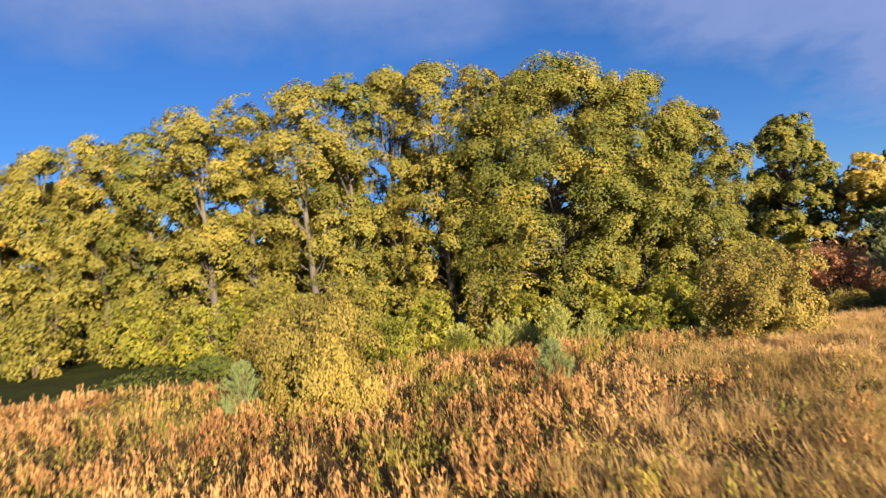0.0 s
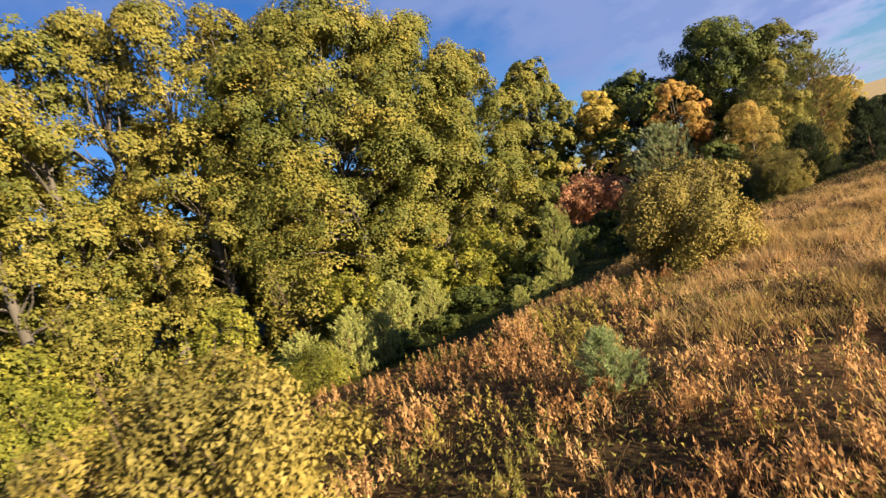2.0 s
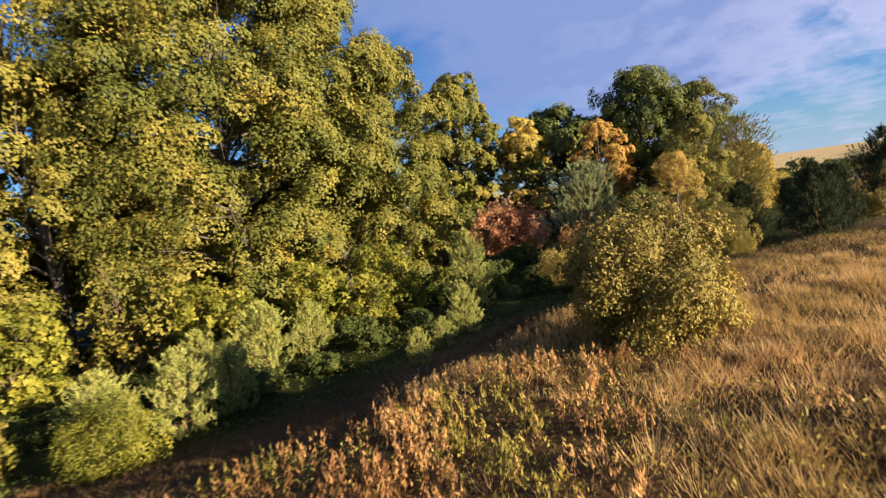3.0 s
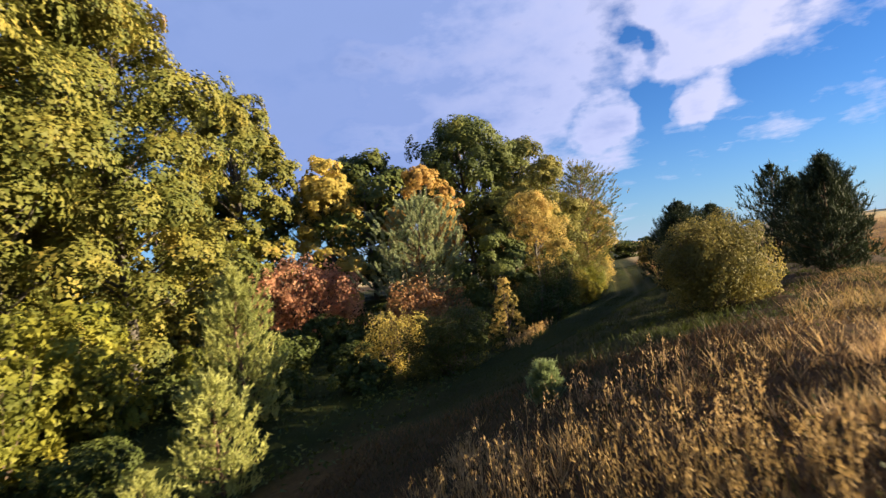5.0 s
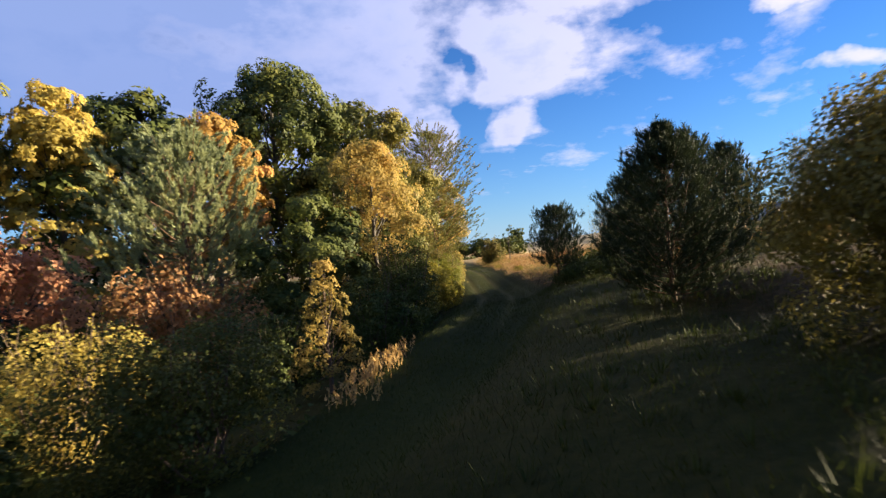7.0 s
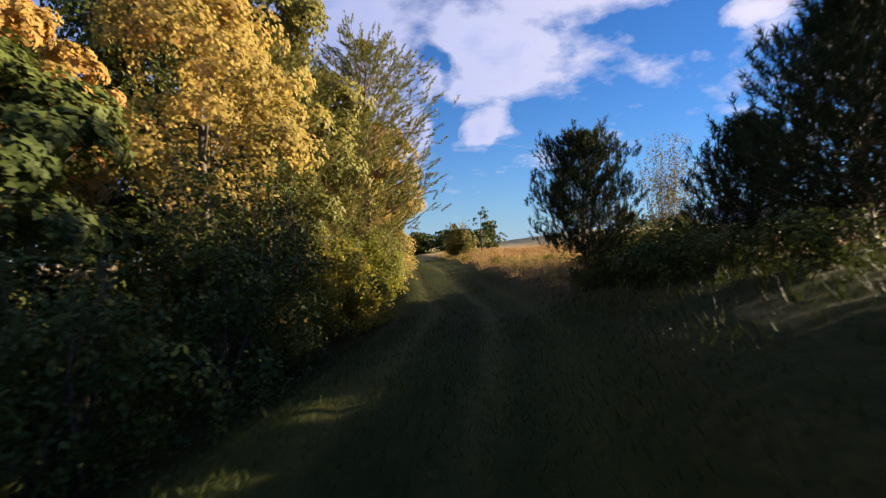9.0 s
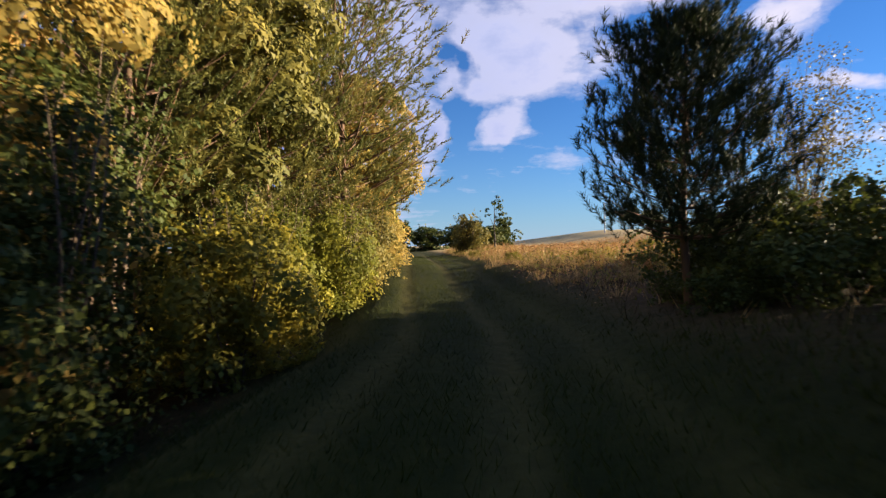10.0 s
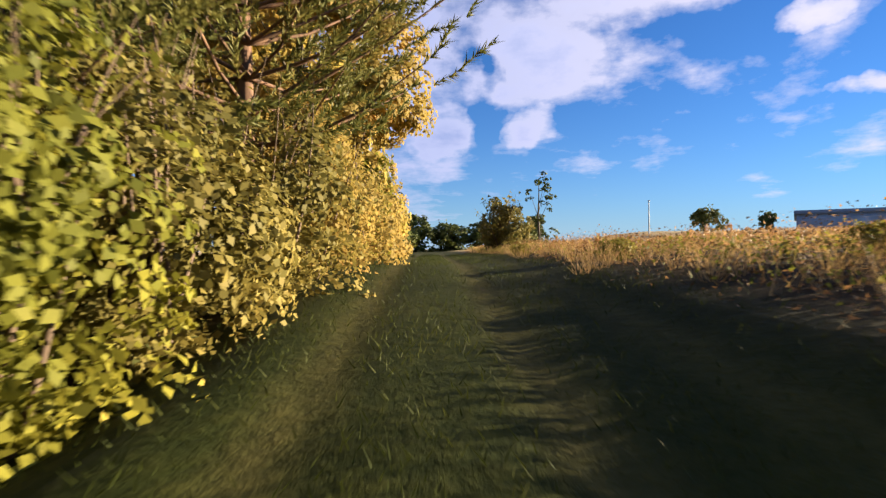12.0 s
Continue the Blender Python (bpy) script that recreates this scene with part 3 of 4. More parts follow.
# low growth along the wood's foot
for k, (x, y, h, r) in enumerate(((21.5, 43.2, 3.6, 2.0), (17.6, 44.2, 3.2, 1.9), (25.2, 44.6, 3.0, 1.8), (13.6, 43.8, 3.4, 2.0), (29.6, 45.2, 2.6, 1.6))):
    shrub("hazel_bush", x, y, h, r, LIME, "low hazel bush with yellow green leaves under the oak", seed=130 + k, leaf=0.19, leaves=30, clumps=140, twigs=10)
foot = [shrub("hazel_bush", -20.0, 50.0, 6.2, 4.0, LIME, "spreading hazel bush with lime green leaves at the wood's foot", seed=37, leaf=0.26, leaves=34, clumps=120, twigs=8),
        shrub("elder_bush", -30.0, 52.0, 6.8, 4.2, MAPLE, "tall elder bush with yellowing leaves at the wood's foot", seed=38, leaf=0.26, leaves=34, clumps=120, twigs=8),
        shrub("hazel_bush", 12.5, 46.5, 5.0, 3.2, LIME, "hazel bush with lime green leaves below the oak", seed=39, leaf=0.26, leaves=34, clumps=120, twigs=8)]
for k, (which, x, y) in enumerate(((1, -10, 51), (0, -40, 55), (1, -3, 50), (2, 3.5, 48), (0, -13.5, 46), (1, -23, 55), (2, 19.5, 46.5), (2, 25.5, 47.5), (1, 9, 50), (2, -7, 45), (1, -46, 57), (0, 34, 58), (1, 39, 62), (0, 50, 66))):
    copy_thing(foot[which], pose(x, y, float(ground(x, y)) - 0.05, 0, 0, 67 * k))
for k in range(13):
    x, y = -62 + 9.4 * k, 66 + 2.5 * math.sin(2.1 * k)
    c = copy_thing(foot[k % 2], pose(x, y, float(ground(x, y)) - 0.05, 0, 0, 41 * k))
    c.scale = (2.1, 1.5, 1.7)
# the wood east of the oak
broadleaf("oak_tree", 52.0, 63.5, 22.6, 5.6, OAK, "oak with thin olive foliage and dark limbs showing", seed=41, clear=0.02, puffs=90, per_puff=11, leaves=34, leaf=0.31, lobe=0.22, skirt=0.95)
broadleaf("birch_tree", 57.0, 57.4, 15.8, 3.7, YELLOW, "slender birch in bright yellow autumn leaf", seed=42, clear=0.03, puffs=66, per_puff=10, leaves=32, leaf=0.26, lobe=0.23, skirt=1.0)
broadleaf("birch_tree", 59.9, 48.7, 13.0, 3.9, ORANGE, "birch with golden orange leaves among dark oaks", seed=43, clear=0.2, puffs=54, per_puff=10, leaves=32, leaf=0.25, lobe=0.23)
broadleaf("oak_tree", 69.8, 48.2, 19.2, 7.6, DARK_OAK, "broad dark green oak standing over the track", seed=44, clear=0.02, puffs=110, per_puff=11, leaves=46, leaf=0.27, lobe=0.23)
canopy = broadleaf("oak_tree", 64.0, 57.5, 16.4, 8.4, DARK_OAK, "dark green oak in the middle of the wood", seed=45, clear=0.02, puffs=50, per_puff=11, leaves=26, leaf=0.45)
for k, (x, y) in enumerate(((57.0, 70.0), (71.0, 65.0), (80.0, 56.0))):
    copy_thing(canopy, pose(x, y, float(ground(x, y)) - 0.05, 0, 0, 110 * k + 60))
broadleaf("oak_tree", 73.0, 43.0, 16.6, 6.4, OLIVE, "olive green oak in the hedge line by the track", seed=46, clear=0.02, puffs=50, per_puff=11, leaves=48, leaf=0.28)
broadleaf("maple_tree", 64.0, 41.6, 9.5, 4.2, OLIVE, "olive maple close behind the hedge", seed=49, clear=0.02, puffs=50, per_puff=12, leaves=40, leaf=0.22)
broadleaf("birch_tree", 48.4, 35.0, 8.3, 2.5, OCHRE, "young birch with orange and ochre leaves beside the track", seed=47, clear=0.03, puffs=50, per_puff=12, leaves=36, leaf=0.115, skirt=1.0, lobe=0.28)
broadleaf("birch_tree", 55.4, 35.9, 11.2, 3.0, MAPLE, "young birch with olive and yellow leaves beside the track", seed=48, clear=0.04, puffs=64, per_puff=12, leaves=40, leaf=0.14)
broadleaf("oak_tree", 44.4, 36.6, 6.0, 2.7, DARK_OAK, "dark young oak at the wood's edge", seed=50, clear=0.02, puffs=40, per_puff=12, leaves=40, leaf=0.13)
pine("pine_tree", 44.4, 41.4, 8.8, 3.2, "rounded blue green pine in front of the wood", seed=51, clear=0.08, whorls=16, arms=8, tufts=10, needle=0.19, count=56, width=0.036, needle_mat=BLUE_NEEDLE, round_top=1.0, upright=0.85, shoot=1.3)
shrub("red_shrub", 47.6, 53.6, 6.0, 5.4, RED, "wide shrub with coral red autumn leaves", seed=53, leaf=0.24, leaves=40, clumps=190)
shrub("red_shrub", 41.4, 39.9, 3.9, 3.2, RUSSET, "wide shrub with russet and brown leaves in front of the pine", seed=54, leaf=0.15, leaves=40, clumps=200)
pine("pine_tree", 26.8, 39.6, 5.3, 1.35, "pale young pine below the oak", seed=56, needle_mat=PALE_NEEDLE, clear=0.03, whorls=15, arms=7, tufts=12, needle=0.16, count=20, width=0.026, round_top=0.6)
shrub("dark_bush", 33.1, 34.8, 2.8, 2.2, OLIVE, "rounded olive green bush at the foot of the slope", seed=57, leaf=0.075, leaves=60, clumps=300)
shrub("willow_bush", 34.2, 38.2, 3.0, 1.8, YELLOW, "small yellow bush beside the dark bush", seed=58, leaf=0.09, leaves=40, clumps=120)
broadleaf("birch_bush", 37.5, 33.8, 3.4, 1.15, OCHRE, "slender young birch with gold and orange leaves", category="young tree", seed=59, clear=0.04, puffs=70, per_puff=8, leaves=9, leaf=0.07, bark=TWIG, cone=True, lobe=0.17)
shrub("dark_bush", 39.6, 36.2, 2.2, 1.9, DARK_OAK, "dark green bush below the pine", seed=60, leaf=0.10, leaves=50, clumps=150)
shrub("dark_bush", 49.7, 34.5, 4.4, 1.6, DARK_OAK, "tall dark bush standing in the hedge", seed=161, leaf=0.09, leaves=40, clumps=190)
# low brambles over the wood's floor
floor_bramble = shrub("bramble_bush", 29.5, 40.6, 1.3, 1.6, DARK_OAK, "low dark bramble bush on the wood's floor", seed=160, leaf=0.13, leaves=34, clumps=80, twigs=6)
for k, (x, y, h) in enumerate(((32.0, 43.5, 1.2), (36.0, 46.0, 1.3), (35.5, 41.5, 1.0), (39.0, 44.0, 1.2), (31.0, 37.6, 0.9), (43.0, 48.0, 1.4), (28.0, 43.5, 1.1), (38.5, 49.0, 1.5), (33.5, 48.0, 1.4), (46.5, 45.5, 1.5), (25.0, 39.0, 0.8), (8.4, 38.6, 0.9), (11.2, 37.4, 0.8), (14.4, 37.6, 0.8), (17.8, 38.4, 0.9), (21.4, 39.6, 0.9), (3.8, 38.6, 1.0), (-1.6, 38.0, 1.1), (-6.5, 38.5, 1.1), (6.0, 41.0, 1.2), (18.5, 41.4, 1.1), (-12.0, 39.0, 1.1))):
    c = copy_thing(floor_bramble, pose(x, y, float(ground(x, y)) - 0.05, 0, 0, 57 * k))
    c.scale = (h * 1.15, h * 1.15, h)

# bushes on the heath and along the slope
shrub("willow_bush", -2.2, 17.6, 3.6, 2.6, WILLOW, "rounded golden willow bush on the heath", seed=61, leaf=0.074, leaves=190, clumps=400, slim=True)
shrub("willow_bush", 15.4, 21.6, 3.7, 2.75, WILLOW, "rounded olive gold willow bush on the slope's edge", seed=62, leaf=0.085, leaves=165, clumps=400, slim=True)
shrub("willow_bush", 30.3, 25.0, 2.5, 1.9, DUN, "loose willow bush with a thin twiggy top", seed=63, leaf=0.055, leaves=110, clumps=420, twigs=120, slim=True, thick=0.004)
shrub("willow_bush", 4.3, 31.9, 2.5, 1.75, LIME, "pale yellow green willow bush at the foot of the slope", seed=68, leaf=0.075, leaves=44, clumps=300)
shrub("willow_bush", 1.5, 36.4, 2.4, 1.3, WILLOW, "small pale willow bush at the foot of the slope", seed=69, leaf=0.13, leaves=40, clumps=130)
shrub("bare_bush", 52.2, 24.4, 3.4, 1.2, WILLOW, "half bare birch bush on the bank", seed=81, leaf=0.055, leaves=15, clumps=280, twigs=70, thick=0.0020, hollow=0.2)
shrub("bare_bush", 43.5, 19.5, 4.0, 1.4, WILLOW, "half bare birch bush out on the heath", seed=82, leaf=0.055, leaves=26, clumps=280, twigs=70, thick=0.0020, hollow=0.2)
# two bushes added out of view to keep the sun off the track
for x, y, k in ((53.6, 24.0, 171), (55.2, 23.0, 172)):
    shrub("dark_bush", x, y, 1.5, 1.35, DARK_OAK, "low dark green bush added on the bank to shade the track", seed=k, leaf=0.08, leaves=34, clumps=130)
shrub("bramble_bush", 46.2, 26.4, 0.9, 1.1, DARK_OAK, "low dark bramble bush on the bank", seed=83, leaf=0.07, leaves=30, clumps=130)
shrub("willow_bush", 42.0, 20.8, 1.8, 1.5, WILLOW, "low gold willow bush beside the heath pine", seed=84, leaf=0.09, leaves=40, clumps=160)
pine("pine_tree", 36.4, 25.9, 3.75, 1.5, "dark young pine on the bank above the track", seed=64, clear=0.05, whorls=19, arms=8, tufts=18, needle=0.13, count=30, width=0.011, round_top=0.3, upright=0.8)
pine("pine_tree", 49.95, 27.0, 3.55, 1.05, "dark young pine with a bare lower trunk", seed=65, clear=0.24, whorls=15, arms=8, tufts=18, needle=0.11, count=28, width=0.010, round_top=1.3)
# two unseen pines, added so that their shadows darken the hedge's west end
for x, y, h, k in ((48.3, 24.1, 3.0, 141), (44.4, 24.6, 3.4, 142)):
    pine("pine_tree", x, y, h, 1.25, "dark young pine added on the bank to shade the hedge", seed=k, clear=0.10, whorls=16, arms=8, tufts=14, needle=0.14, count=22, width=0.013)
under = shrub("bramble_bush", 51.8, 26.0, 1.05, 1.25, DARK_OAK, "low dark bramble bush under the pine", seed=162, leaf=0.085, leaves=22, clumps=110, twigs=12)
# the last and tallest copy is added only to block sun on the track
for k, (x, y, h) in enumerate(((53.8, 25.0, 1.1), (49.2, 25.4, 0.9), (56.0, 24.6, 0.8), (47.0, 25.6, 0.65), (45.2, 25.9, 0.65), (43.0, 26.1, 0.65), (41.0, 25.4, 0.8), (55.2, 26.0, 0.5), (50.9, 26.2, 0.75), (49.5, 26.3, 0.7), (48.5, 26.5, 0.7), (48.9, 27.0, 0.45), (50.3, 27.0, 0.45), (50.4, 24.9, 1.35))):
    c = copy_thing(under, pose(x, y, float(ground(x, y)) - 0.05, 0, 0, 95 * k + 40))
    c.scale = (h, h, h)
# the second pine, at x 36, is added to shade the willow bush
for x, y, h, k in ((33.5, 21.6, 3.6, 66), (36.0, 21.2, 3.5, 166)):
    pine("pine_tree", x, y, h, 1.0, "dark young pine on the heath, one of two, the second added for shade", seed=k, clear=0.05, whorls=13, arms=7, tufts=14, needle=0.18, count=16, width=0.022)
# unseen tall pine, added to throw its shadow on the hedge
pine("pine_tree", 47.5, 20.5, 4.8, 1.6, "dark pine added on the heath to shade the hedge", seed=143, clear=0.06, whorls=14, arms=8, tufts=13, needle=0.2, count=15, width=0.032)
pine("pine_tree", 49.6, 21.2, 6.2, 2.0, "dark pine out on the heath beyond the bank", seed=67, clear=0.1, whorls=13, arms=7, tufts=14, needle=0.18, count=16, width=0.026)
pine("pine_sapling", 5.05, 17.0, 1.25, 0.52, "pale green pine sapling among seeding weeds", seed=71, needle_mat=MINT_NEEDLE, clear=0.05, whorls=8, arms=6, tufts=6, needle=0.13, count=26, width=0.012, round_top=0.1, upright=0.75, category="pine sapling")
pine("pine_sapling", -4.3, 17.0, 1.5, 0.62, "pale green pine sapling beside the willow bush", seed=74, needle_mat=MINT_NEEDLE, clear=0.05, whorls=8, arms=6, tufts=6, needle=0.13, count=26, width=0.012, round_top=0.1, upright=0.75, category="pine sapling")
pine("pine_sapling", 23.1, 28.2, 0.66, 0.24, "small pale green pine sapling on the grassy slope", seed=72, needle_mat=MINT_NEEDLE, clear=0.05, whorls=7, arms=6, tufts=8, needle=0.10, count=22, width=0.012, category="pine sapling")
low = pine("pine_sapling", 22.0, 35.6, 2.6, 1.0, "pale green young pine at the foot of the slope", seed=73, needle_mat=PALE_NEEDLE, clear=0.05, whorls=10, arms=6, tufts=10, needle=0.14, count=12, width=0.028, category="pine sapling")
shrub("hazel_bush", 0.4, 29.6, 2.9, 2.3, LIME, "spreading hazel bush with yellow green leaves below the heath", seed=140, leaf=0.12, leaves=40, clumps=200, twigs=14)
shrub("hazel_bush", -4.6, 31.5, 3.2, 2.6, LIME, "broad hazel bush with yellow green leaves below the heath", seed=141, leaf=0.13, leaves=40, clumps=200, twigs=14)
for k, (x, y, h) in enumerate(((16.6, 33.2, 0.62), (19.4, 34.6, 0.6), (12.5, 40.0, 1.4), (15.6, 41.0, 1.05), (9.6, 40.5, 1.1), (4.6, 34.6, 1.15), (7.2, 35.6, 1.2), (9.4, 36.6, 1.1))):
    c = copy_thing(low, pose(x, y, float(ground(x, y)) - 0.05, 0, 0, 80 * k))
    c.scale = (h, h, h)

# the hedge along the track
# west of x 48 the dark leaf colour stands for shade on the hedge
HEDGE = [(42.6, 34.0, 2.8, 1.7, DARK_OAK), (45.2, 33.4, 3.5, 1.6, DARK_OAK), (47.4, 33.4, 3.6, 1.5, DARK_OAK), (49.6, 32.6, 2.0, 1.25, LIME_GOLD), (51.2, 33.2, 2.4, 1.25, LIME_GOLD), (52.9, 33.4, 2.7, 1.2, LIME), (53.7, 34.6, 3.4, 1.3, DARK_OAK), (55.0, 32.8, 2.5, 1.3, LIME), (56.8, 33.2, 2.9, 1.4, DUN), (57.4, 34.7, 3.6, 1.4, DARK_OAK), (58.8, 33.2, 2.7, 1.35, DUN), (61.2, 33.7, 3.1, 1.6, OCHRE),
         (63.8, 34.1, 3.2, 1.7, OCHRE), (66.6, 34.6, 3.2, 1.8, LIME), (69.8, 35.1, 3.4, 1.9, OCHRE), (73.2, 35.7, 3.4, 1.9, YELLOW), (77.0, 36.4, 3.4, 2.0, OLIVE), (81.0, 37.1, 3.4, 2.0, OCHRE), (85.0, 37.8, 3.4, 2.0, YELLOW)]
WORDS = {"dark_leaf": "dark green", "lime_leaf": "lime green", "lime_gold_leaf": "golden green", "yellow_leaf": "bright yellow", "olive_leaf": "olive green", "ochre_leaf": "ochre brown", "dun_leaf": "dull olive brown"}
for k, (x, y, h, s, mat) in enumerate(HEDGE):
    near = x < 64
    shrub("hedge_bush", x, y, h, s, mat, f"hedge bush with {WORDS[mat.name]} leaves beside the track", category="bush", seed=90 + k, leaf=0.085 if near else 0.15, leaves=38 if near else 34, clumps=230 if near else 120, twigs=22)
for x, y, h, k in ((56.6, 34.9, 8.2, 110), (53.0, 36.0, 8.6, 116)):
    pine("pine_tree", x, y, h, 2.3, "pine with reddish trunk and green gold needles above the hedge", seed=k, clear=0.22, whorls=14, arms=8, tufts=14, needle=0.14, count=30, width=0.022, shoot=1.6, needle_mat=HEDGE_NEEDLE, round_top=1.2, upright=0.6)
broadleaf("beech_tree", 63.4, 34.4, 7.8, 2.5, OCHRE, "beech overhanging the track with ochre brown leaves", seed=111, clear=0.16, puffs=48, per_puff=12, leaves=56, leaf=0.124)
pine("pine_tree", 60.0, 33.8, 10.2, 2.8, "pine with reddish trunk behind the hedge", seed=112, clear=0.2, whorls=17, arms=8, tufts=16, needle=0.15, count=28, width=0.022, shoot=1.5, needle_mat=HEDGE_NEEDLE, round_top=1.4, upright=0.55)
broadleaf("birch_tree", 66.6, 35.6, 7.6, 2.7, YELLOW, "birch in yellow leaf in the hedge", seed=113, clear=0.12, puffs=40, per_puff=11, leaves=36, leaf=0.14)
broadleaf("beech_tree", 70.5, 37.2, 8.0, 3.0, OCHRE, "beech in brown leaf in the hedge", seed=114, clear=0.12, puffs=40, per_puff=11, leaves=36, leaf=0.16)
broadleaf("birch_tree", 77.0, 38.6, 8.0, 3.2, YELLOW, "birch in yellow leaf at the hedge's end", seed=115, clear=0.1, puffs=36, per_puff=11, leaves=34, leaf=0.2)

# low bushes on the verge
verge = shrub("gorse_bush", 62.0, 28.6, 0.42, 0.5, LIME_GOLD, "low golden leafed bush in the grass of the verge", category="bush", seed=126, leaf=0.045, leaves=26, clumps=80, twigs=6)
for k, (x, y, h) in enumerate(((58.7, 26.7, 0.9), (59.2, 24.9, 1.1), (58.4, 23.6, 1.0), (68.0, 30.0, 0.9), (64.5, 27.0, 0.9))):
    c = copy_thing(verge, pose(x, y, float(ground(x, y)) - 0.05, 0, 0, 85 * k))
    c.scale = (h, h, h)

# far things beyond the heath
shrub("far_bush", 78.5, 30.6, 2.7, 1.6, DUN, "round brown bush beside the track on the heath", seed=120, leaf=0.14, leaves=36, clumps=130)
broadleaf("birch_sapling", 79.0, 29.0, 3.8, 0.75, DARK_OAK, "thin birch sapling with few leaves on the heath", category="young tree", seed=121, clear=0.3, puffs=14, per_puff=5, leaves=8, leaf=0.12)
shrub("far_oak", 131.5, 27.0, 5.0, 2.2, DARK_OAK, "small round far oak on the skyline", category="tree", seed=122, leaf=0.3, leaves=30, clumps=90, twigs=6)
shrub("far_oak", 133.0, 3.5, 3.4, 2.4, OAK, "small round far oak on the field's edge", category="tree", seed=123, leaf=0.3, leaves=30, clumps=90, twigs=6)
shrub("far_oak", 157.0, -14.5, 3.6, 1.9, DARK_OAK, "small dark far oak beside the long building", category="tree", seed=124, leaf=0.3, leaves=30, clumps=90, twigs=6)
far = shrub("far_hedge_bush", 112.0, 41.0, 4.4, 3.4, DARK_OAK, "dark hedgerow bush at the far end of the track", seed=125, leaf=0.3, leaves=30, clumps=110, twigs=8)
for k, (x, y) in enumerate(((112, 46), (114, 37), (116, 33), (118, 29.5), (96, 41), (104, 42.5))):
    c = copy_thing(far, pose(x, y, float(ground(x, y)) - 0.5, 0, 0, 70 * k))
    c.scale = (1.35, 1.35, 0.85)


def box(x0, x1, y0, y1, z0, z1):
    v = np.array([(x, y, z) for x in (x0, x1) for y in (y0, y1) for z in (z0, z1)], float)
    f = np.array([(0, 1, 3, 2), (4, 6, 7, 5), (0, 4, 5, 1), (2, 3, 7, 6), (0, 2, 6, 4), (1, 5, 7, 3)])
    return v, f


WALL = rough_material("sheet_wall", [(0.3, (0.20, 0.22, 0.26)), (0.7, (0.34, 0.36, 0.40))], 0.6, bump=0.05, stretch=(1, 1, 0.2))
ROOF = rough_material("grey_roof", [(0.3, (0.14, 0.16, 0.20)), (0.7, (0.25, 0.27, 0.32))], 0.5, bump=0.05)
STEEL = rough_material("grey_steel", [(0.3, (0.25, 0.26, 0.27)), (0.7, (0.4, 0.41, 0.42))], 3.0, rough=0.5, bump=0.05)


def long_building():
    hall = tagged(new("building"), "long flat roofed grey industrial building on the skyline", "building")
    hall.location, hall.rotation_euler = (159, -20.4, float(ground(160, -22)) - 0.6), (0, 0, radians(-25.4))
    part("wall", mesh_from("wall", *box(0, 30, -90, 0, 0, 3.4), WALL), hall)
    part("roof", mesh_from("roof", *box(-0.4, 30.4, -90.4, 0.4, 3.404, 4.1), ROOF), hall)
    for k in range(8):
        part("door", mesh_from("door", *box(-0.12, -0.004, -12 - 10 * k, -8 - 10 * k, 0.5, 2.8), STEEL), hall)


long_building()
mast = tagged(new("lamp_post"), "tall thin grey steel post on the skyline", "post")
mast.location = (143.8, 8.7, float(ground(143.8, 8.7)) - 0.1)
part("pole", mesh_from("pole", *tube([(0, 0, 0), (0, 0, 2.4), (0, 0, 5.2)], [0.12, 0.10, 0.07], 8), STEEL), mast, smooth=True)
part("lamp_head", mesh_from("lamp_head", *box(-0.35, 0.1, -0.12, 0.12, 5.204, 5.4), STEEL), mast)


# ---- grass and weeds ----
def blades(name, places, height, width, rng, material, label, lean=0.35):
    """Grass as single bent blades rooted at the places."""
    n = len(places)
    a = rng.uniform(0, 2 * np.pi, n)
    s = np.stack([np.cos(a), np.sin(a), np.zeros(n)], 1)
    b = rng.uniform(0, 2 * np.pi, n)
    h = (height * rng.uniform(0.5, 1.3, n))[:, None]
    tip = np.stack([np.cos(b) * lean, np.sin(b) * lean, np.ones(n)], 1) * h
    w = width * 0.5
    v = np.stack([places - s * w, places + s * w, places + tip], 1).reshape(-1, 3)
    f = np.arange(3 * n).reshape(n, 3)
    return tagged(new(name, mesh_from(name, v, f, material)), label, "grass", kind="stuff")


def scatter(rng, n, x0, x1, y0, y1, keep=None):
    x, y = rng.uniform(x0, x1, n), rng.uniform(y0, y1, n)
    if keep is not None:
        k = rng.random(n) < keep(x, y)
        x, y = x[k], y[k]
    return np.stack([x, y, ground(x, y) - 0.02], 1)


def clumpy(x, y, s=1.0):
    return 0.5 + 0.5 * np.sin(1.7 * x * s + 1.3 * np.sin(1.1 * y * s)) * np.sin(1.5 * y * s + 0.9 * np.sin(1.9 * x * s))


def stands(rng, centres, each, spread):
    """Places in loose stands round the centres, and each one's share of the full height."""
    size = rng.uniform(0.5, 1.25, len(centres))
    n = np.maximum((each * size * rng.uniform(0.5, 1.3, len(centres))).astype(int), 2)
    c, k = np.repeat(centres, n, 0), np.repeat(size, n)
    off = rng.normal(size=(len(c), 2)) * (spread * k)[:, None]
    x, y = c[:, 0] + off[:, 0], c[:, 1] + off[:, 1]
    drop = np.exp(-(np.linalg.norm(off, axis=1) / (spread * k * 1.9)) ** 2)
    return np.stack([x, y, ground(x, y) - 0.02], 1), (0.55 + 0.45 * drop) * (0.6 + 0.45 * k)


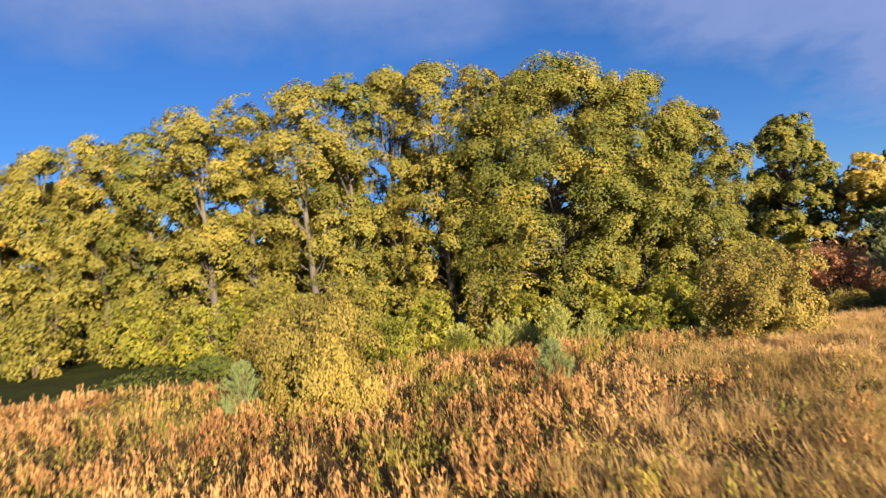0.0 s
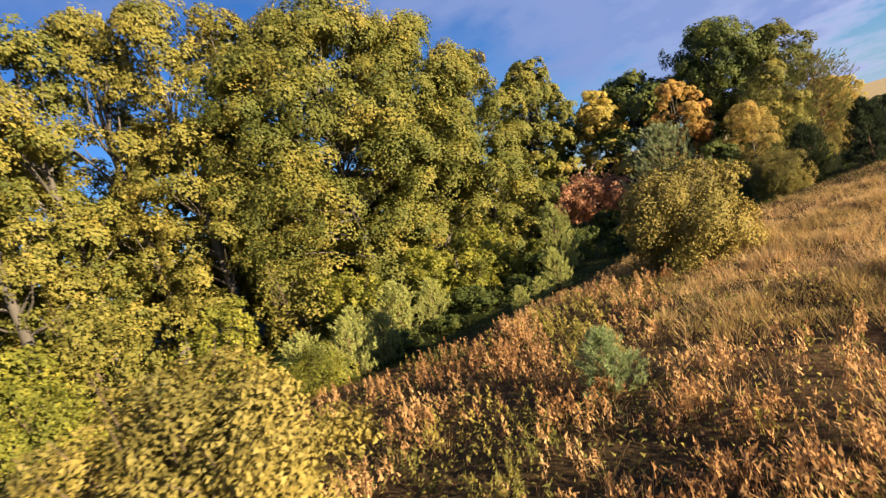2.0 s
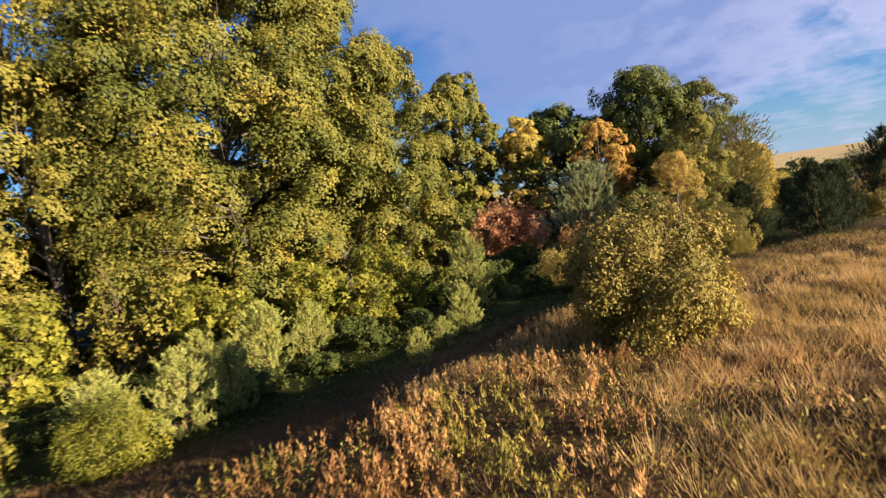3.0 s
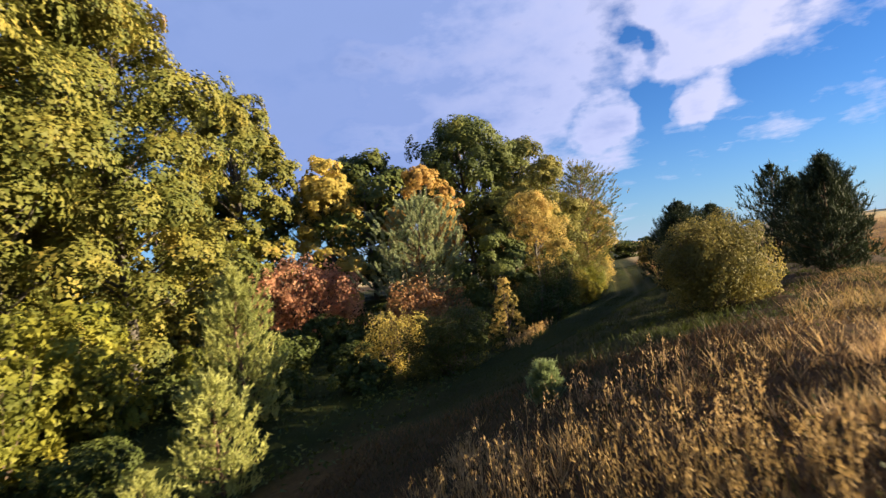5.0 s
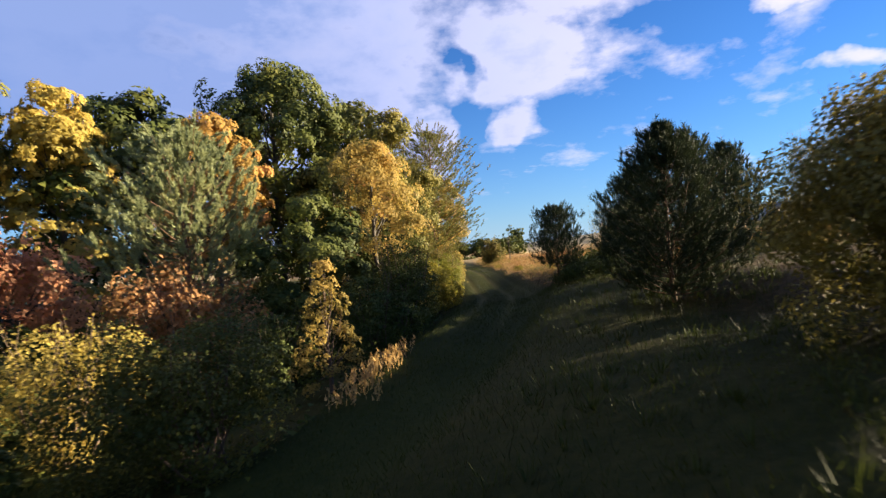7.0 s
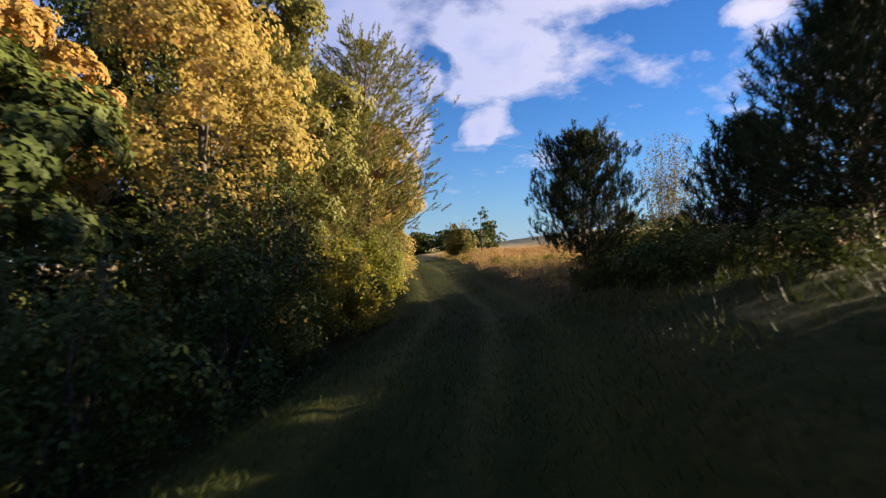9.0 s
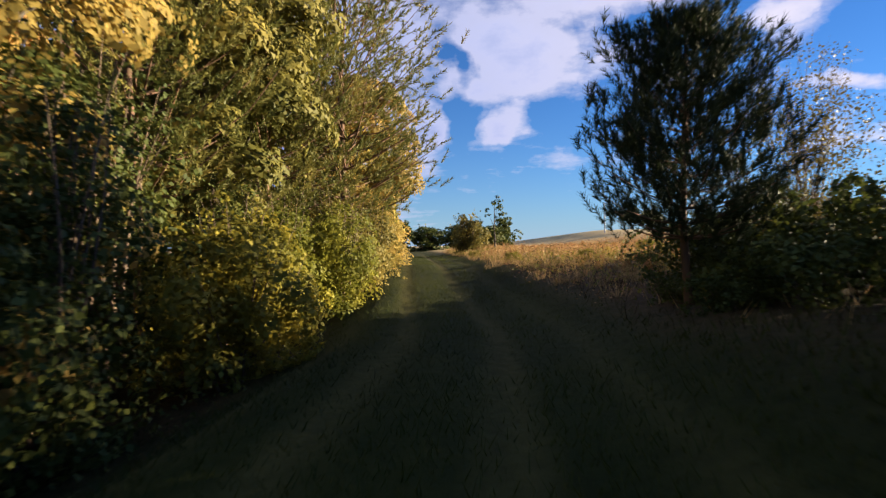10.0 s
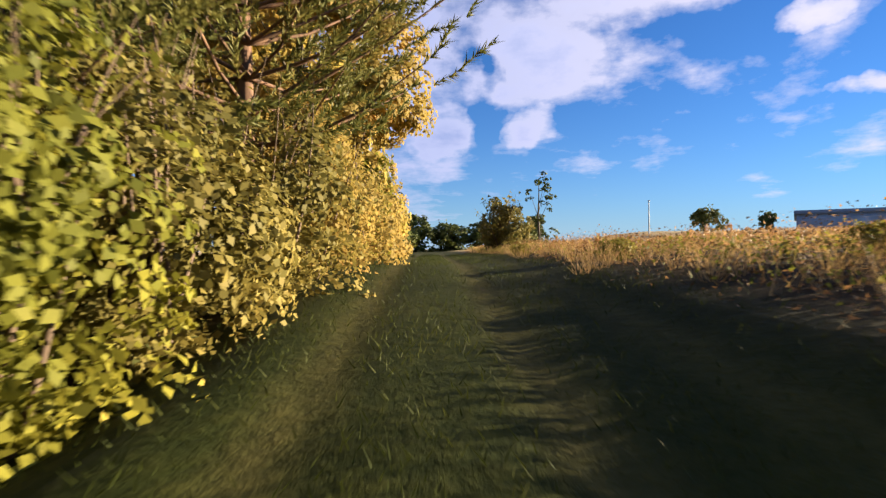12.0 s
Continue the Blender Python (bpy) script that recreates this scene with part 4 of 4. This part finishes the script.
def weeds(name, places, height, rng, label, share=1.0, leaf=0.11, material=RUST):
    """Seeding weeds: a stiff stalk with a narrow spike of dry leaves and fluff."""
    n, m = len(places), 17
    h = height * rng.uniform(0.75, 1.2, n) * share
    tilt = np.stack([rng.normal(size=n) * 0.12, rng.normal(size=n) * 0.12, np.ones(n)], 1)
    u = rng.uniform(0.3, 1.0, (n, m))
    taper = np.sin(np.pi * np.clip(u, 0, 0.98)) ** 0.7
    p = places[:, None] + tilt[:, None] * (u * h[:, None])[..., None] + rng.normal(size=(n, m, 3)) * (0.042 * taper)[..., None]
    along = np.tile([0, 0, 1.0], (n * m, 1)) + rng.normal(size=(n * m, 3)) * 0.24
    lv, lf = leaf_quads(p.reshape(-1, 3), rng.normal(size=(n * m, 3)), leaf, rng, 0.30, 0.1, along, three=True)
    a = rng.uniform(0, np.pi, n)
    s = np.stack([np.cos(a), np.sin(a), np.zeros(n)], 1) * 0.006
    top = places + tilt * h[:, None]
    sv = np.stack([places - s, places + s, top], 1).reshape(-1, 3)
    v, f = gather([(lv, lf), (sv, np.arange(3 * n).reshape(n, 3))])
    return tagged(new(name, mesh_from(name, v, f, material)), label, "weeds", kind="stuff")


def herbs(name, places, rng, material, size, high, label):
    """Low leafy growth close to the ground."""
    p = places + np.stack([np.zeros(len(places)), np.zeros(len(places)), rng.uniform(0.02, 1.0, len(places)) * high], 1)
    nrm = rng.normal(size=p.shape) * 0.7 + np.array([0, 0, 0.6])
    return tagged(new(name, mesh_from(name, *leaf_quads(p, nrm, size, rng, 0.5, three=True), material)), label, "herbs", kind="stuff")


def fade(x, y, x0, x1, y0, y1, soft=6.0):
    """Near one inside the stretch, thinning out over a ragged border."""
    w = 2.5 * np.sin(0.31 * x + 0.7 * np.sin(0.23 * y)) + 2.0 * np.sin(0.37 * y + 1.3)
    return smooth01((x - x0 + w) / soft) * smooth01((x1 - x + w) / soft) * smooth01((y - y0 + w) / soft) * smooth01((y1 - y + w) / soft)


rng = np.random.default_rng(7)
herbs("heath_herbs", scatter(rng, 115000, -28, 19, -6, 24, lambda x, y: fade(x, y, -28, 19, -6, 40) * (0.3 + 0.7 * clumpy(x, y, 0.5))), rng, SEDGE, 0.085, 0.26, "low olive brown herbs between the weeds")
blades("heath_undergrass", scatter(rng, 112000, -28, 36, -6, 28, lambda x, y: fade(x, y, -28, 38, -6, 40) * (0.35 + 0.65 * clumpy(x, y, 0.4)) * smooth01((30 - 0.2 * x - y + 4) / 3) * (1 - smooth01((x - 22) / 5) * smooth01((y - 22) / 3))), 0.18, 0.028, rng, BROWN, "short brown grass over the heath", lean=0.8)
herbs("green_herbs", scatter(rng, 66000, -14, 36, 0, 27, lambda x, y: fade(x, y, -14, 38, 0, 40, 3.0) * (0.1 + 0.9 * clumpy(y, x, 0.33) ** 2)), rng, TURF, 0.06, 0.2, "low green herbs in patches over the heath")
def off_track(x, y, least=2.2):
    return np.where(x < 26, 1.0, smooth01((np.abs(y - track_middle(x)) - least) / 1.0))


def tussocks(name, places, height, rng, material, label, blades_each=14, width=0.02, spread=0.10):
    """Grass in tufts whose blades lean outwards."""
    n = len(places)
    a = rng.uniform(0, 2 * np.pi, (n, blades_each))
    out = np.stack([np.cos(a), np.sin(a), np.zeros_like(a)], -1)
    root = places[:, None] + out * rng.uniform(0, spread, a.shape)[..., None]
    h = (height * rng.uniform(0.6, 1.3, (n, 1)) * rng.uniform(0.6, 1.1, a.shape))[..., None]
    tip = root + (out * rng.uniform(0.2, 1.1, a.shape)[..., None] + np.array([0, 0, 1.0])) * h
    s = np.stack([-out[..., 1], out[..., 0], np.zeros_like(a)], -1) * width * 0.5
    v = np.stack([root - s, root + s, tip], 2).reshape(-1, 3)
    return tagged(new(name, mesh_from(name, v, np.arange(len(v)).reshape(-1, 3), material)), label, "grass", kind="stuff")


def grassy(x, y):
    """Where grass takes over from the weeds on the heath's south-east."""
    return smooth01((x - 2 - (y - 9) * 0.75 + 1.5 * np.sin(0.8 * y)) / 3.5)


stand_centres = scatter(rng, 7400, -34, 40, -7, 30, lambda x, y: fade(x, y, -32, 34, -7, 30) * (1 - 0.94 * grassy(x, y)) * (0.25 + 0.75 * clumpy(x, y, 0.35)) * (1 - smooth01((y - 22.5) / 3)) * (1 - 0.95 * smooth01((x - 11) / 3)))
weed_places, weed_share = stands(rng, stand_centres, 9, 0.26)
leafy = clumpy(weed_places[:, 0] + 3.0, weed_places[:, 1], 0.45) + rng.normal(size=len(weed_places)) * 0.12 > 0.68
weeds("dry_weeds", weed_places[~leafy], 0.64, rng, "rust and straw coloured seeding weeds over the heath", weed_share[~leafy])
weeds("green_weeds", weed_places[leafy], 0.58, rng, "yellowing leafy weeds in patches over the heath", weed_share[leafy], material=SEDGE)
weeds("yellow_weeds", scatter(rng, 60, 34.0, 37.8, 31.8, 32.7), 0.42, rng, "sunlit yellow weeds beside the track", material=STRAW)
herbs("bracken", scatter(rng, 170000, 50, 120, -12, 33, lambda x, y: fade(x, y, 50, 116, -8, 60) * (0.12 + 0.88 * clumpy(x, y, 0.3)) * np.where(y < track_middle(x), off_track(x, y, 2.6), 0.0)), rng, RUST, 0.07, 0.32, "rust brown bracken on the heath beyond the bank")
tussocks("heath_tussocks", scatter(rng, 23500, -34, 44, -6, 28, lambda x, y: fade(x, y, -32, 42, -6, 29) * (0.10 + 0.90 * grassy(x, y)) * (0.3 + 0.7 * clumpy(y, x, 0.4)) * (1 - smooth01((y - 18.5 + 0.06 * x) / 3))), 0.36, rng, STRAW, "soft mounds of straw coloured grass over the heath", 30, 0.016, 0.30)
tussocks("pale_tussocks", scatter(rng, 5200, 3, 31, 5, 26, lambda x, y: grassy(x, y) * smooth01((clumpy(x + 1, y, 0.55) - 0.35) / 0.3) * smooth01((30 - x) / 4) * smooth01((27 - 0.12 * x - y) / 2)), 0.34, rng, STRAW, "pale straw coloured grass in thick mounds on the heath", 26, 0.018, 0.30)
tussocks("green_tussocks", scatter(rng, 3000, -20, 40, -4, 26, lambda x, y: (0.15 + 0.85 * grassy(x, y)) * clumpy(y, x, 0.3) ** 2), 0.22, rng, TURF, "low green grass tufts between the straw mounds", 30, 0.014, 0.25)
tussocks("slope_tussocks", scatter(rng, 2200, 24, 50, 20, 30, lambda x, y: (0.05 + 0.95 * clumpy(x, y, 0.7) ** 2) * off_track(x, y, 2.6) * smooth01((x - 24) / 3)), 0.22, rng, TURF, "green grass tufts on the slope, with shade in their colour", 14, 0.016, 0.12)
tussocks("straw_tussocks", scatter(rng, 2800, 10, 24, 20, 31, lambda x, y: (0.3 + 0.7 * clumpy(x, y, 0.7)) * (1 - smooth01((x - 20) / 4)) * (1 - smooth01((y - 23.4 - 0.27 * x) / 1.5))), 0.24, rng, STRAW, "pale straw coloured grass tufts on the slope", 14, 0.014, 0.12)
weeds("slope_weeds", scatter(rng, 5000, 9, 25, 21, 30, lambda x, y: (0.15 + 0.85 * clumpy(x, y, 0.6) ** 2) * (1 - smooth01((y - 22.6 - 0.27 * x) / 1.5)) * smooth01((y - 20.2 - 0.2 * x) / 1.0) * (1 - smooth01((x - 20) / 4))), 0.52, rng, "pale seeding stalks scattered on the slope", leaf=0.05, material=STRAW)
far_centres = scatter(rng, 1500, 54, 92, 12, 33, lambda x, y: np.where(y < track_middle(x), off_track(x, y, 2.7), 0.0) * clumpy(x + 2, y, 0.3) * smooth01((x - 54) / 4))
far_places, far_share = stands(rng, far_centres, 7, 0.35)
far_gold = clumpy(far_places[:, 1], far_places[:, 0] + 5, 0.28) > 0.62
weeds("far_weeds", far_places[~far_gold], 0.34, rng, "rust brown seeding weeds on the far heath", far_share[~far_gold])
weeds("far_gold_weeds", far_places[far_gold], 0.28, rng, "straw yellow weeds in patches on the far heath", far_share[far_gold], material=SEDGE)
bank = lambda x, y: np.where(y < track_middle(x), off_track(x, y, 1.9) * (1 - smooth01((track_middle(x) - y - 4.5) / 2.5)), 0.0) * smooth01((x - 50) / 3)
for mat, n, words in ((RUST, 50000, "rust and straw coloured bracken along the bank"), (BROWN, 60000, "dark brown bracken along the bank")):
    spots = scatter(rng, n, 46, 88, 22, 36, lambda x, y: bank(x, y) * (0.25 + 0.75 * clumpy(x, y, 0.6)))
    rise = 0.10 + 0.42 * smooth01((track_middle(spots[:, 0]) - spots[:, 1] - 1.9) / 2.4) * (0.5 + 0.7 * clumpy(spots[:, 0], spots[:, 1], 0.9))
    herbs("bank_bracken", spots, rng, mat, 0.045, rise, words)
tussocks("bank_tussocks", scatter(rng, 3200, 46, 88, 20, 36, lambda x, y: bank(x, y) * (0.3 + 0.7 * clumpy(y, x, 0.5))), 0.34, rng, STRAW, "soft straw coloured grass tufts along the bank", 34, 0.007, 0.20)
blades("slope_grass", scatter(rng, 24000, 14, 54, 18, 30.0, lambda x, y: (0.25 + 0.75 * clumpy(x, y, 0.8)) * (1 - 0.7 * smooth01((x - 25) / 3) * smooth01((45 - x) / 4)) * off_track(x, y, 1.8)), 0.22, 0.010, rng, SHADED_BROWN, "long brown grass on the slope above the track, darkened for shade")
blades("ditch_grass", scatter(rng, 42000, 2, 25, 23, 33.5, lambda x, y: (0.35 + 0.65 * clumpy(x, y, 0.6)) * smooth01((y - 23) / 2) * smooth01((34 - y) / 2)), 0.17, 0.022, rng, BROWN, "soft brown grass along the foot of the heath", lean=0.8)
blades("heath_grass", scatter(rng, 36000, 46, 120, -12, 34, lambda x, y: fade(x, y, 44, 116, -8, 60) * (0.3 + 0.7 * clumpy(y, x, 0.35)) * np.where(y < track_middle(x), off_track(x, y, 2.0), 0.0)), 0.28, 0.014, rng, STRAW, "straw coloured grass on the far heath", lean=0.7)
herbs("wood_herbs", scatter(rng, 40000, -20, 52, 33, 56, lambda x, y: 0.2 + 0.8 * clumpy(x, y, 0.5)), rng, DARK_OAK, 0.16, 0.22, "low dark growth over the wood's floor")
herbs("heath_clover", scatter(rng, 100000, 50, 96, 12, 33, lambda x, y: (0.15 + 0.85 * smooth01((9 - track_middle(x) + y) / 4)) * clumpy(y, x, 0.3) * np.where(y < track_middle(x), off_track(x, y, 2.0), 0.0)), rng, LIME, 0.055, 0.26, "low green herbs in patches on the far heath")
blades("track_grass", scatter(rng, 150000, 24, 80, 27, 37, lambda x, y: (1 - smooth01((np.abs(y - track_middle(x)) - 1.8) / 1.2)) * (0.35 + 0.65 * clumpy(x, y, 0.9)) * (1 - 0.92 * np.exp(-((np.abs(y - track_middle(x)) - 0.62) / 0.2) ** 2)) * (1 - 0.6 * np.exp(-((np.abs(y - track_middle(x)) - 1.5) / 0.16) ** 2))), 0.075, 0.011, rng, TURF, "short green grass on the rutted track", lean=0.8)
herbs("hedge_herbs", scatter(rng, 26000, 38, 86, 29, 42, lambda x, y: smooth01((y - track_middle(x) - 1.5) / 0.8) * (1 - smooth01((y - track_middle(x) - 3.2) / 1.0))), rng, OLIVE, 0.06, 0.30, "low olive herbs along the hedge's foot")
blades("slope_turf", scatter(rng, 64000, 19, 48, 22, 33, lambda x, y: (0.3 + 0.7 * clumpy(x, y, 0.5)) * smooth01((y - 23) / 2)), 0.11, 0.012, rng, TURF, "short green grass on the slope, with shade in its colour", lean=0.6)
blades("straw_grass", scatter(rng, 140000, -6, 36, -6, 24, lambda x, y: fade(x, y, -30, 38, -6, 40) * grassy(x, y) * (0.25 + 0.75 * clumpy(y, x, 0.35)) * smooth01((30 - 0.2 * x - y) / 3)), 0.20, 0.014, rng, STRAW, "fine straw coloured grass over the heath", lean=0.9)
